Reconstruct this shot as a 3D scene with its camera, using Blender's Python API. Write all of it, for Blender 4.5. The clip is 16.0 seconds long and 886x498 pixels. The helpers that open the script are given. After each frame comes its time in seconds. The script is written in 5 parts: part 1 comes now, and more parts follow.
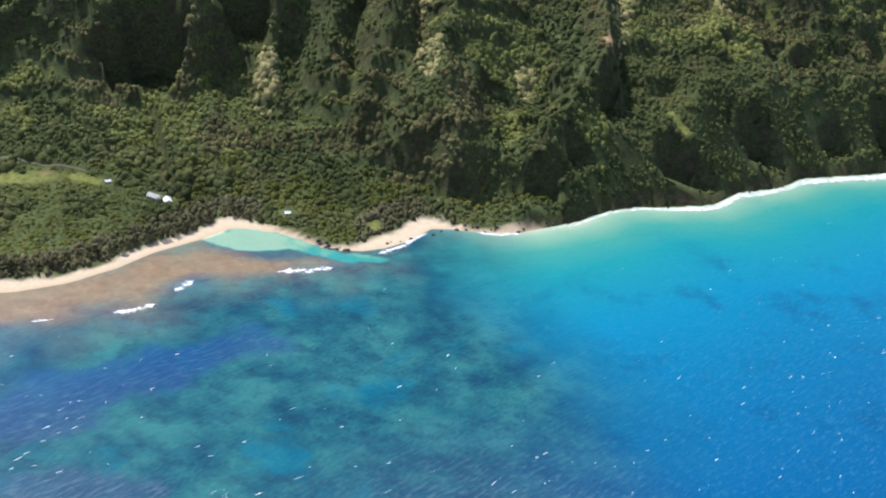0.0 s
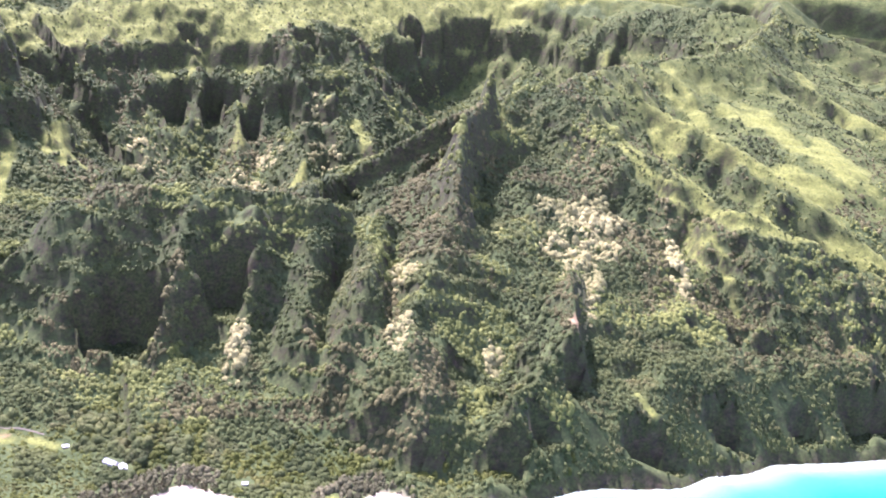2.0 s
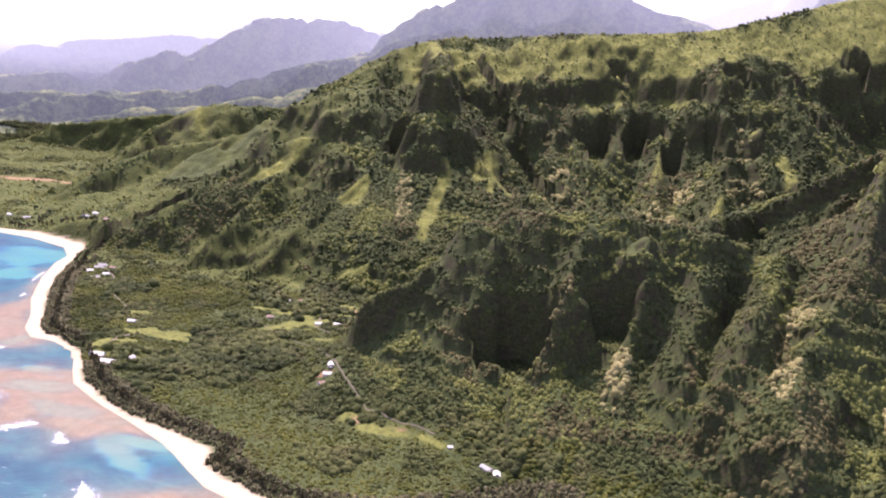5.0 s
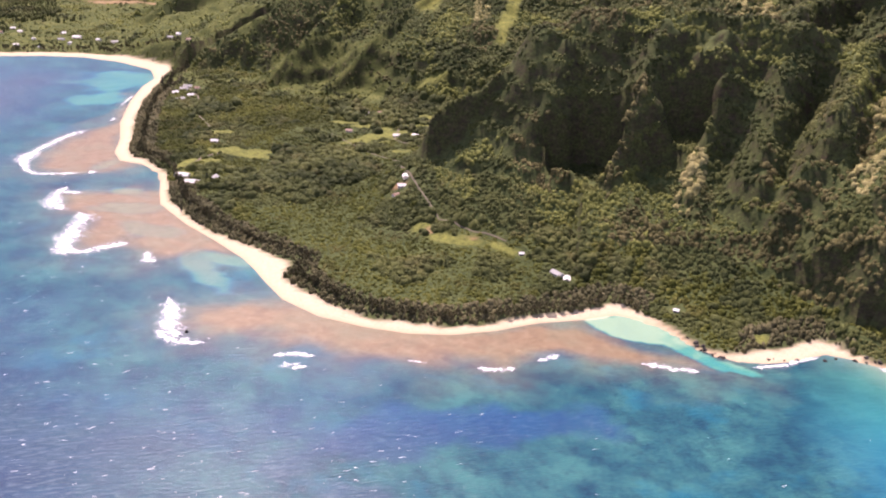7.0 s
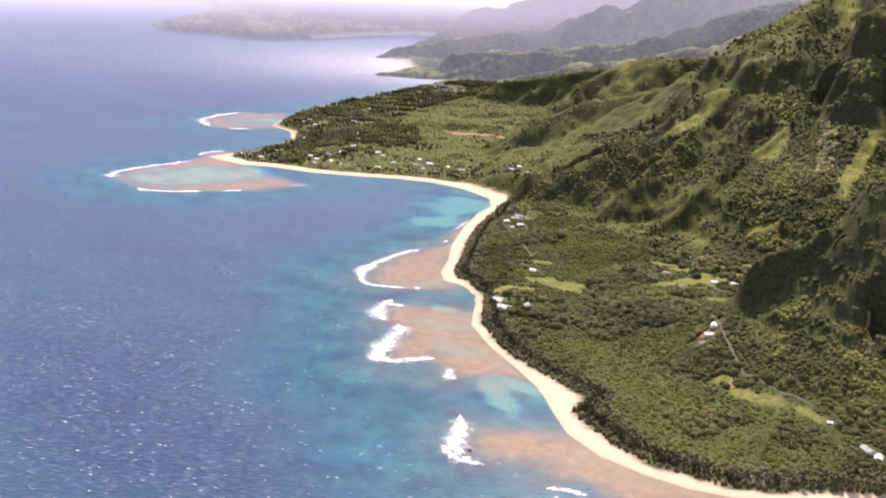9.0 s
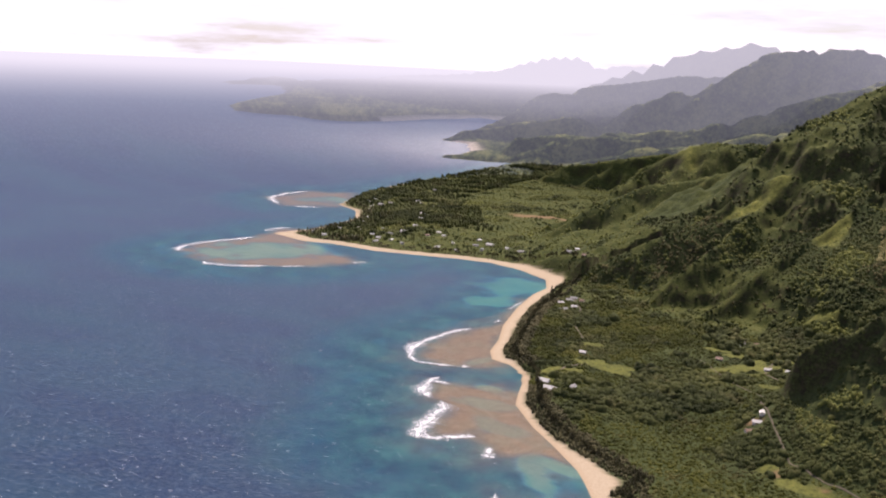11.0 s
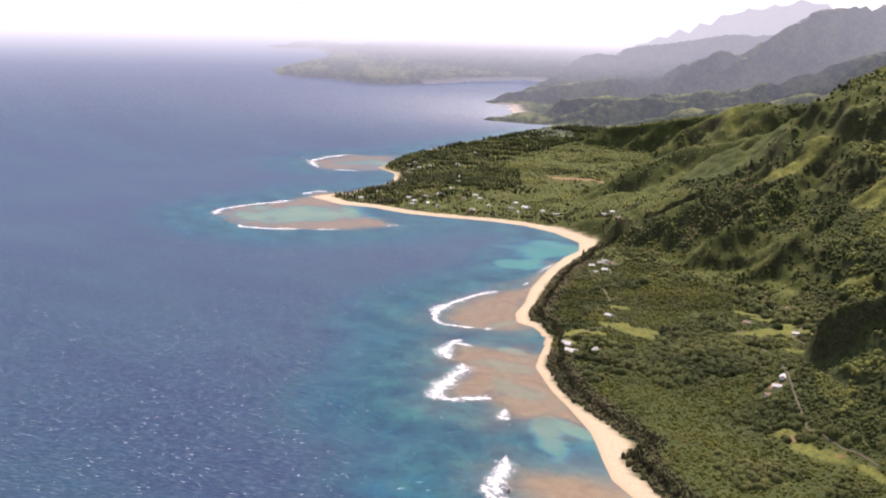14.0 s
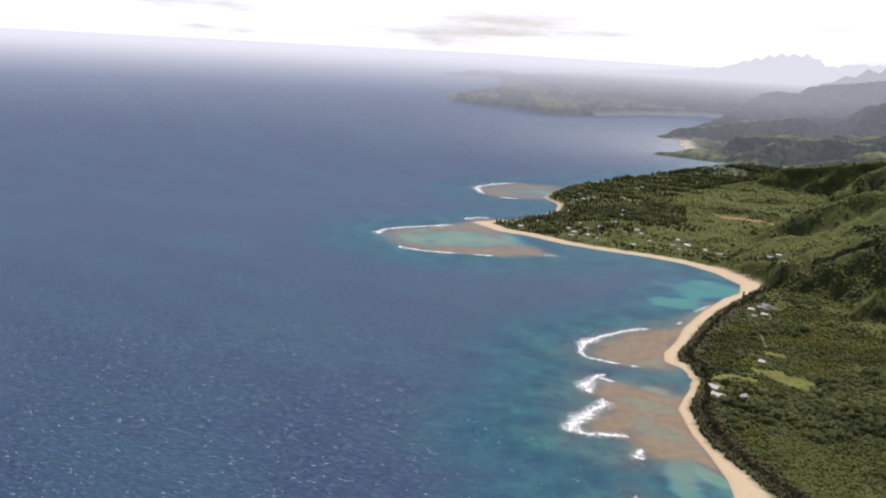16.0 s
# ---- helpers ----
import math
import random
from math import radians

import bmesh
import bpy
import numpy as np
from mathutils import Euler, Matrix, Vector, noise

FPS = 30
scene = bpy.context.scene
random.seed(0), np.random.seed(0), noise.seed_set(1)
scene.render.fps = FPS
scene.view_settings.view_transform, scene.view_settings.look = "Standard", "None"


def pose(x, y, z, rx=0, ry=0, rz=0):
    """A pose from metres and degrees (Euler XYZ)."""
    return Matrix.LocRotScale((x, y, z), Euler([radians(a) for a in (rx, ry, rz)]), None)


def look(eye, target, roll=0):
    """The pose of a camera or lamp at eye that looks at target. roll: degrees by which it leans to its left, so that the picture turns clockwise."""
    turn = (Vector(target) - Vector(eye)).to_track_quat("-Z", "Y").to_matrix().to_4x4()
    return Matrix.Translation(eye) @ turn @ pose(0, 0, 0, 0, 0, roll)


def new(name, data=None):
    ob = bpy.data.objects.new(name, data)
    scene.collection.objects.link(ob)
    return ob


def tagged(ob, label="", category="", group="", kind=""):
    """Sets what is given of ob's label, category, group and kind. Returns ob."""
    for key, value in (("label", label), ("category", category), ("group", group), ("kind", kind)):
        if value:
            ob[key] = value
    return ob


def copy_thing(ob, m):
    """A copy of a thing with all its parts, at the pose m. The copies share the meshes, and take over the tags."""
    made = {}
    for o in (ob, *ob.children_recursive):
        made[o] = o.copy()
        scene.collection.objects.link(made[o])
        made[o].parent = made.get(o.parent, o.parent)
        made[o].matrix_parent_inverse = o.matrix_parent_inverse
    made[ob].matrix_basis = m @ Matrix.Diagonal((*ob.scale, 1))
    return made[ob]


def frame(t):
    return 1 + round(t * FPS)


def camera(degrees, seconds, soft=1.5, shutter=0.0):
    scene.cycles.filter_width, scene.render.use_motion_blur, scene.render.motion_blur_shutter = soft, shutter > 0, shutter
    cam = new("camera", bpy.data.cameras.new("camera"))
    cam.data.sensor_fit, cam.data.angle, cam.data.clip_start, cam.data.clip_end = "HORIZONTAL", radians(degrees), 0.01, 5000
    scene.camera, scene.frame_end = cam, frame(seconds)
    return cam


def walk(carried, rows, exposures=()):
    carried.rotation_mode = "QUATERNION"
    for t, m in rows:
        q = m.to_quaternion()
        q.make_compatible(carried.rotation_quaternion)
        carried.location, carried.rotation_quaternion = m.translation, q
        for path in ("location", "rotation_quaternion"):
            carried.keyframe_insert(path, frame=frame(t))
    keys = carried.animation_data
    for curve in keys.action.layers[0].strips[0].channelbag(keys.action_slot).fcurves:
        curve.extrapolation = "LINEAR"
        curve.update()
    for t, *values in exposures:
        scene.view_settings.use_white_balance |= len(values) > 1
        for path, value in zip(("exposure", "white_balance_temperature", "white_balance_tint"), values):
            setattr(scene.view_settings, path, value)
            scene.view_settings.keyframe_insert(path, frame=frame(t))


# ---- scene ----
from functools import partial

cam = camera(48.00, 16.0, soft=2.1)


def aim(x, y, z, yaw, pitch, roll):
    return pose(x, y, z, 0, 0, yaw) @ pose(0, 0, 0, 90 + pitch) @ pose(0, 0, 0, 0, 0, roll)


# seconds, place, yaw, pitch, roll of the helicopter's camera
PATH = [
    (0.0, -0.0, 0.0, 512.0, -5.87, -26.26, 5.21),
    (0.5, 7.2, -5.3, 506.7, -11.02, -21.74, 7.25),
    (1.0, 14.2, -10.2, 502.4, -11.42, -15.57, 7.33),
    (1.5, 21.3, -13.0, 501.4, -8.34, -12.23, 6.59),
    (2.0, 32.3, -16.1, 501.7, -4.67, -9.82, 6.42),
    (2.5, 45.8, -19.1, 502.9, -1.34, -7.28, 7.46),
    (3.0, 57.8, -20.9, 504.6, 2.05, -5.93, 7.90),
    (3.5, 69.4, -23.3, 503.6, 6.99, -5.51, 7.85),
    (4.0, 80.7, -25.1, 502.6, 11.64, -7.18, 6.97),
    (4.5, 90.5, -24.7, 503.9, 17.35, -9.80, 6.63),
    (4.7, 94.3, -23.9, 504.4, 19.17, -9.76, 6.69),
    (6.8, 142.4, 5.2, 513.8, 24.79, -22.22, 1.83),
    (7.0, 146.4, 7.0, 514.6, 26.25, -22.19, 2.02),
    (7.5, 156.4, 11.1, 516.7, 31.38, -21.69, 1.54),
    (8.0, 167.7, 15.2, 519.1, 37.26, -20.86, 1.24),
    (8.5, 179.5, 20.1, 522.3, 43.43, -19.27, 1.13),
    (9.0, 191.6, 24.3, 525.4, 46.77, -15.21, 1.89),
    (9.5, 202.7, 27.2, 526.1, 50.86, -12.74, 1.31),
    (9.7, 207.0, 28.7, 526.1, 51.86, -11.63, 1.05),
    (11.8, 238.5, 58.5, 520.2, 51.02, -10.69, 2.70),
    (12.0, 240.8, 61.3, 520.0, 51.15, -11.34, 2.37),
    (12.5, 245.9, 68.3, 520.0, 51.29, -13.19, 1.47),
    (13.0, 251.0, 75.7, 521.3, 48.98, -14.88, 2.27),
    (13.5, 255.4, 82.2, 523.3, 51.11, -14.68, 2.15),
    (14.0, 261.8, 88.5, 523.9, 54.34, -12.84, 1.62),
    (14.5, 268.7, 94.3, 524.0, 56.86, -12.19, 1.59),
    (15.0, 274.6, 99.5, 524.6, 59.86, -12.30, 1.73),
    (15.5, 279.9, 105.2, 526.2, 61.53, -11.93, 3.49),
    (16.0, 286.8, 111.5, 526.0, 64.31, -11.59, 3.14),
]
EXPOSURES = [(0.0, 0.7, 5600, 16), (1.0, 1.45, 5500, 25), (1.5, 2.02, 5350, 36), (2.5, 2.36, 5300, 50), (3.5, 2.12, 5300, 50), (4.5, 1.45, 5750, 45), (7.0, 1.02, 6500, 42), (9.0, 0.97, 6500, 36), (9.7, 0.65, 6500, 34), (12.0, 0.1, 6550, 27), (13.0, 0.38, 6550, 30), (14.0, 0.6, 6550, 28), (15.0, 0.3, 6350, 20), (15.5, 0.4, 6350, 19), (16.0, 0.15, 6350, 18)]
walk(cam, [(r[0], aim(*r[1:])) for r in PATH], EXPOSURES)

# ---- world, sun ----
SUN_FROM = Vector((-0.62, 0.78, 0)).normalized()
SUN_HIGH = radians(58.5)
world = bpy.data.worlds.new("sky")
scene.world = world
world.use_nodes = True
wn, wl = world.node_tree.nodes, world.node_tree.links
sky = wn.new("ShaderNodeTexSky")
sky.sky_type, sky.sun_disc = "NISHITA", False
sky.sun_elevation, sky.sun_rotation = SUN_HIGH, math.atan2(SUN_FROM.x, SUN_FROM.y)
sky.dust_density = 1.0
coord, lift = wn.new("ShaderNodeTexCoord"), wn.new("ShaderNodeMapping")
lift.inputs["Scale"].default_value = (2.4, 2.4, 20.0)
puffs, shape, blend = wn.new("ShaderNodeTexNoise"), wn.new("ShaderNodeValToRGB"), wn.new("ShaderNodeMix")
puffs.inputs["Scale"].default_value, puffs.inputs["Detail"].default_value, puffs.inputs["Roughness"].default_value = 2.2, 6.0, 0.6
shape.color_ramp.elements[0].position, shape.color_ramp.elements[1].position = 0.22, 0.42
blend.data_type = "RGBA"
bright = wn.new("ShaderNodeValToRGB")
bright.color_ramp.elements[0].position, bright.color_ramp.elements[1].position = 0.28, 0.58
bright.color_ramp.elements[0].color, bright.color_ramp.elements[1].color = (7.6, 8.0, 8.7, 1), (10.3, 10.2, 10.2, 1)
wl.new(puffs.outputs["Fac"], bright.inputs[0])
wl.new(bright.outputs[0], blend.inputs[7])
split, low, both = wn.new("ShaderNodeSeparateXYZ"), wn.new("ShaderNodeValToRGB"), wn.new("ShaderNodeMath")
low.color_ramp.elements[0].position, low.color_ramp.elements[1].position = 0.12, 0.28
low.color_ramp.elements[0].color, low.color_ramp.elements[1].color = (1, 1, 1, 1), (0.08, 0.08, 0.08, 1)
both.operation = "MULTIPLY"
wl.new(coord.outputs["Generated"], split.inputs[0])
wl.new(split.outputs["Z"], low.inputs[0])
wl.new(coord.outputs["Generated"], lift.inputs[0])
wl.new(lift.outputs[0], puffs.inputs["Vector"])
wl.new(puffs.outputs["Fac"], shape.inputs[0])
wl.new(shape.outputs[0], both.inputs[0])
wl.new(low.outputs[0], both.inputs[1])
wl.new(both.outputs[0], blend.inputs[0])
wl.new(sky.outputs[0], blend.inputs[6])
wl.new(blend.outputs[2], wn["Background"].inputs[0])
wn["Background"].inputs[1].default_value = 0.1
sun = new("sun", bpy.data.lights.new("sun", "SUN"))
sun.data.energy, sun.data.angle, sun.data.color = 5.0, radians(0.5), (1.0, 0.93, 0.80)
sun.matrix_world = look((0, 0, 3000), Vector((0, 0, 3000)) - (SUN_FROM * math.cos(SUN_HIGH) + Vector((0, 0, math.sin(SUN_HIGH)))))


# ---- materials ----
class Mat:
    """A node material under construction."""

    def __init__(self, name, rough=0.8, spec=0.3):
        self.m = bpy.data.materials.new(name)
        self.m.use_nodes = True
        self.n, self.l = self.m.node_tree.nodes, self.m.node_tree.links
        self.b = self.n["Principled BSDF"]
        self.b.inputs["Roughness"].default_value = rough
        self.b.inputs["Specular IOR Level"].default_value = spec

    def put(self, node, socket, value):
        if hasattr(value, "is_linked"):
            self.l.new(value, node.inputs[socket])
        else:
            node.inputs[socket].default_value = value

    def place(self, sx=1.0, sy=1.0, sz=1.0, turn=0.0):
        g = self.n.new("ShaderNodeNewGeometry")
        m = self.n.new("ShaderNodeMapping")
        m.vector_type = "TEXTURE"
        m.inputs["Scale"].default_value = (1 / sx, 1 / sy, 1 / sz)
        m.inputs["Rotation"].default_value = (0, 0, turn)
        self.l.new(g.outputs["Position"], m.inputs[0])
        return m.outputs[0]

    def noise(self, size, detail=4.0, rough=0.6, where=None, out="Fac"):
        t = self.n.new("ShaderNodeTexNoise")
        t.inputs["Scale"].default_value = 1.0 / size
        t.inputs["Detail"].default_value, t.inputs["Roughness"].default_value = detail, rough
        self.l.new(where or self.place(), t.inputs["Vector"])
        return t.outputs[out]

    def attr(self, name):
        a = self.n.new("ShaderNodeAttribute")
        a.attribute_name = name
        return a.outputs["Fac"]

    def ramp(self, fac, *stops):
        r = self.n.new("ShaderNodeValToRGB")
        e = r.color_ramp.elements
        while len(e) < len(stops):
            e.new(0.5)
        for k, (at, c) in zip(e, stops):
            k.position = at
            k.color = (c, c, c, 1) if isinstance(c, (int, float)) else (*c, 1)
        self.put(r, 0, fac)
        return r.outputs[0]

    def mix(self, fac, a, b, how="MIX"):
        x = self.n.new("ShaderNodeMix")
        x.data_type, x.blend_type = "RGBA", how
        self.put(x, 0, fac)
        for k, c in ((6, a), (7, b)):
            self.put(x, k, c if hasattr(c, "is_linked") else ((c, c, c, 1) if isinstance(c, (int, float)) else (*c, 1)))
        return x.outputs[2]

    def calc(self, op, a, b=0.0):
        x = self.n.new("ShaderNodeMath")
        x.operation, x.use_clamp = op, False
        self.put(x, 0, a)
        self.put(x, 1, b)
        return x.outputs[0]

    def island(self):
        return self.n.new("ShaderNodeNewGeometry").outputs["Random Per Island"]

    def each(self):
        return self.n.new("ShaderNodeObjectInfo").outputs["Random"]

    def bump(self, height, dist, strength=1.0):
        b = self.n.new("ShaderNodeBump")
        b.inputs["Strength"].default_value, b.inputs["Distance"].default_value = strength, dist
        self.put(b, "Height", height)
        self.l.new(b.outputs[0], self.b.inputs["Normal"])

    def paint_haze(self, near=(0.385, 0.425, 0.52), far=(0.55, 0.58, 0.66)):
        """Paints haze on as emission, over the far distance and the outer sea."""
        haze_glow, both = self.n.new("ShaderNodeEmission"), self.n.new("ShaderNodeMixShader")
        haze_glow.inputs[1].default_value = 0.85
        self.put(haze_glow, 0, self.ramp(self.attr("haze_glow"), (0.0, near), (0.55, far), (0.95, (0.92, 0.94, 1.0))))
        self.l.new(self.attr("haze_glow"), both.inputs[0])
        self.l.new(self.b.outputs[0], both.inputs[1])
        self.l.new(haze_glow.outputs[0], both.inputs[2])
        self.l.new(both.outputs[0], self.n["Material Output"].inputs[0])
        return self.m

    def colour(self, c):
        self.put(self.b, "Base Color", c if hasattr(c, "is_linked") else (*c, 1))
        return self.m


def ground_mat():
    k = Mat("ground", 0.95, 0.1)
    fine, mid, wide = k.noise(3, 5, 0.7), k.noise(18, 5, 0.65), k.noise(160, 4)
    scrub = k.ramp(k.mix(0.5, mid, k.noise(4.5, 5, 0.75)), (0.34, (0.018, 0.028, 0.010)), (0.5, (0.044, 0.058, 0.019)), (0.66, (0.10, 0.11, 0.038)))
    scrub = k.mix(k.ramp(wide, (0.45, 0.0), (0.65, 0.5)), scrub, (0.07, 0.085, 0.03))
    grass = k.ramp(k.mix(0.5, fine, k.noise(11, 5, 0.7)), (0.36, (0.052, 0.064, 0.016)), (0.5, (0.150, 0.156, 0.036)), (0.66, (0.245, 0.235, 0.062)))
    grass = k.mix(k.ramp(k.mix(0.5, k.noise(7, 5, 0.75), k.noise(2.5, 3, 0.7)), (0.51, 0.0), (0.59, 0.75)), grass, scrub)
    grass = k.mix(k.ramp(k.noise(24, 5, 0.75), (0.53, 0.0), (0.62, 0.4)), grass, (0.056, 0.066, 0.019))
    layers = k.noise(9, 6, 0.75, k.place(0.6, 0.6, 1.3))
    rock = k.ramp(layers, (0.3, (0.016, 0.014, 0.010)), (0.5, (0.040, 0.031, 0.020)), (0.7, (0.090, 0.066, 0.038)))
    rock = k.mix(k.ramp(k.mix(0.5, mid, k.noise(5, 5, 0.75)), (0.40, 0.0), (0.54, 0.85)), rock, k.ramp(k.noise(4, 5, 0.75), (0.36, (0.014, 0.020, 0.007)), (0.64, (0.070, 0.082, 0.024))))
    sand = k.ramp(fine, (0.25, (0.36, 0.28, 0.18)), (0.6, (0.46, 0.375, 0.26)), (0.8, (0.54, 0.46, 0.34)))
    sand = k.mix(k.attr("wet"), sand, (0.40, 0.30, 0.19))
    earth = k.ramp(mid, (0.35, (0.15, 0.092, 0.046)), (0.65, (0.27, 0.185, 0.10)))
    heath = k.ramp(k.mix(0.5, k.noise(2.6, 5, 0.75), k.noise(30, 4, 0.65)), (0.36, (0.026, 0.037, 0.010)), (0.5, (0.066, 0.078, 0.020)), (0.64, (0.130, 0.134, 0.040)))
    heath = k.mix(k.ramp(k.noise(7, 4, 0.7), (0.56, 0.0), (0.62, 0.7)), heath, (0.020, 0.032, 0.009))
    c = k.mix(k.attr("grass"), k.mix(k.attr("low"), scrub, heath), grass)
    c = k.mix(k.attr("rock"), c, rock)
    c = k.mix(k.attr("earth"), c, earth)
    c = k.mix(k.attr("sand"), c, sand)
    k.bump(k.mix(0.5, mid, fine), 1.8, 0.8)
    return k.colour(c)


def water_mat():
    k = Mat("water", 0.30, 0.09)
    wave_a = k.noise(11, 5, 0.68, k.place(0.8, 3.4, 1.0, 0.72))
    wave_b = k.noise(42, 3, 0.5, k.place(0.8, 2.4, 1.0, 0.66))
    patch, blotch = k.noise(60, 5, 0.6), k.noise(16, 5, 0.7)
    broad = k.noise(420, 3, 0.5, k.place(1.0, 2.4, 1.0, 0.4))
    tiny = k.noise(5, 5, 0.75, k.place(1.0, 1.8, 1.0, 0.9))
    deep = k.mix(k.ramp(broad, (0.40, 0.0), (0.66, 1.0)), (0.017, 0.033, 0.068), (0.019, 0.052, 0.078))
    # wave highlights painted into the deep water's colour along the wave noise
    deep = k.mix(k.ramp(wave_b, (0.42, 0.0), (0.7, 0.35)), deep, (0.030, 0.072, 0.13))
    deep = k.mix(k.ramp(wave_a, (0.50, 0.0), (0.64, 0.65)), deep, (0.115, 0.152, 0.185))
    coral = k.ramp(k.mix(0.35, patch, tiny), (0.38, (0.004, 0.034, 0.062)), (0.47, (0.009, 0.066, 0.086)), (0.60, (0.025, 0.115, 0.115)))
    coral = k.mix(k.ramp(k.mix(0.5, blotch, k.noise(38, 5, 0.7, k.place(1.0, 2.0, 1.0, 2.5))), (0.38, 0.6), (0.52, 0.0)), coral, (0.004, 0.026, 0.055))
    coral = k.mix(k.ramp(k.noise(95, 4, 0.6), (0.56, 0.0), (0.66, 0.45)), coral, (0.002, 0.105, 0.16))
    clear = k.ramp(k.attr("shoal"), (0.0, (0.003, 0.042, 0.138)), (0.35, (0.005, 0.126, 0.216)), (0.6, (0.012, 0.168, 0.180)), (0.76, (0.040, 0.200, 0.160)), (0.9, (0.16, 0.28, 0.19)), (1.0, (0.38, 0.39, 0.27)))
    flat = k.ramp(k.mix(0.4, blotch, tiny), (0.3, (0.115, 0.080, 0.046)), (0.5, (0.190, 0.130, 0.074)), (0.7, (0.28, 0.208, 0.13)))
    flat = k.mix(k.ramp(patch, (0.45, 0.0), (0.7, 0.5)), flat, (0.16, 0.16, 0.10))
    spots = k.calc("MULTIPLY", k.ramp(k.mix(0.3, k.noise(75, 5, 0.65), tiny), (0.53, 0.0), (0.62, 0.5)), k.ramp(k.attr("shoal"), (0.45, 1.0), (0.62, 0.15)))
    clear = k.mix(spots, clear, (0.003, 0.045, 0.11))
    # light ripple streaks, likewise painted into the clear water's colour
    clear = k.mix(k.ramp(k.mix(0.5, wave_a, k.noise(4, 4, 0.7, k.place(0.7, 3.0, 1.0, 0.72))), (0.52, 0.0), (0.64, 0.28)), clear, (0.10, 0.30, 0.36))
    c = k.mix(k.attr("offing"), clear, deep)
    c = k.mix(k.attr("coral"), c, coral)
    c = k.mix(k.attr("silt"), c, k.mix(k.ramp(patch, (0.4, 0.0), (0.6, 1.0)), (0.04, 0.120, 0.122), (0.095, 0.160, 0.138)))
    c = k.mix(k.attr("reef"), c, flat)
    tall = k.mix(0.4, wave_a, wave_b)
    k.bump(tall, 1.8, 0.6)
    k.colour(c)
    return k.paint_haze((0.31, 0.40, 0.62), (0.50, 0.57, 0.72))


def leaf_mat(name, dark, mid, light, rough=0.75):
    k = Mat(name, rough, 0.06)
    fine, leafy = k.noise(0.9, 3, 0.7), k.noise(2.6, 5, 0.78)
    tone = k.calc("ADD", k.calc("MULTIPLY", k.attr("tone"), 0.62), k.calc("MULTIPLY", k.calc("SUBTRACT", k.mix(0.35, leafy, fine), 0.36), 1.35))
    c = k.ramp(tone, (0.05, dark), (0.42, mid), (0.85, light))
    c = k.mix(k.ramp(k.noise(3.6, 4, 0.7), (0.36, 0.35), (0.48, 0.0)), c, dark)
    c = k.mix(k.ramp(k.noise(60, 4, 0.7), (0.54, 0.0), (0.72, 0.4)), c, (0.13, 0.105, 0.045))
    k.bump(k.mix(0.5, leafy, fine), 1.4, 0.8)
    return k.colour(c)


GROUND, WATER = ground_mat(), water_mat()
LEAF_FOREST = leaf_mat("forest_leaves", (0.012, 0.017, 0.006), (0.040, 0.049, 0.015), (0.100, 0.107, 0.032))
LEAF_SHRUB = leaf_mat("shrub_leaves", (0.036, 0.046, 0.012), (0.092, 0.102, 0.026), (0.180, 0.185, 0.048))
LEAF_SCRUB = leaf_mat("scrub_leaves", (0.015, 0.019, 0.004), (0.046, 0.053, 0.010), (0.104, 0.108, 0.022))
LEAF_KUKUI = leaf_mat("kukui_leaves", (0.075, 0.078, 0.030), (0.19, 0.175, 0.068), (0.33, 0.285, 0.12))
LEAF_DRY = leaf_mat("dry_leaves", (0.024, 0.024, 0.010), (0.064, 0.060, 0.022), (0.132, 0.116, 0.047))
LEAF_IRON = leaf_mat("ironwood_needles", (0.026, 0.027, 0.013), (0.074, 0.070, 0.033), (0.145, 0.128, 0.066))


def foam_mat():
    k = Mat("foam", 0.6, 0.3)
    lace = k.mix(0.45, k.noise(9, 5, 0.75), k.noise(2.5, 4, 0.75))
    k.put(k.b, "Alpha", k.ramp(k.calc("SUBTRACT", lace, k.calc("MULTIPLY", k.attr("rim"), 0.30)), (0.39, 0.0), (0.48, 0.55), (0.60, 1.0)))
    return k.colour((0.80, 0.82, 0.82))


FOAM = foam_mat()

# ---- the plan: coast, reefs, ridges ----
HUB = Vector((245.0, 65.0, 523.0))  # middle of the flight along the shore
NEAR, DEEPEST = 3600.0, 1250.0


def drawn_in(p):
    """Land and sea past NEAR are drawn in along the lines of sight from the hub, so that the horizon lies within reach."""
    p = np.asarray(p, float)
    q = p - np.array(HUB)
    r = np.hypot(q[..., 0], q[..., 1])
    o = np.maximum(r - NEAR, 0)
    f = np.where(r > NEAR, (NEAR + o / (1 + o / DEEPEST)) / np.maximum(r, 1), 1.0)
    return np.array(HUB) + q * f[..., None]


# shoreline from the far point to the western cliffs: x, y, width of the sand
SHORE_POINT = [(-3900, 4300, 0), (-3771, 3653, 0), (-3458, 3144, 0), (-3339, 2832, 4), (-3196, 2542, 4), (-3089, 2326, 6), (-2934, 2145, 8),
               (-2793, 1987, 12), (-2654, 1966, 26), (-2509, 1862, 26), (-2440, 1740, 22), (-2400, 1640, 40), (-2379, 1486, 90), (-2225, 1500, 70)]
SHORE_BAY = [(-2158, 1552, 55), (-2019, 1597, 60), (-1907, 1672, 50), (-1818, 1740, 50), (-1727, 1784, 55), (-1623, 1793, 75), (-1500, 1767, 85),
             (-1430, 1702, 34), (-1402, 1632, 55), (-1326, 1513, 45), (-1227, 1381, 45), (-1151, 1302, 35), (-1101, 1236, 40), (-1058, 1204, 40)]
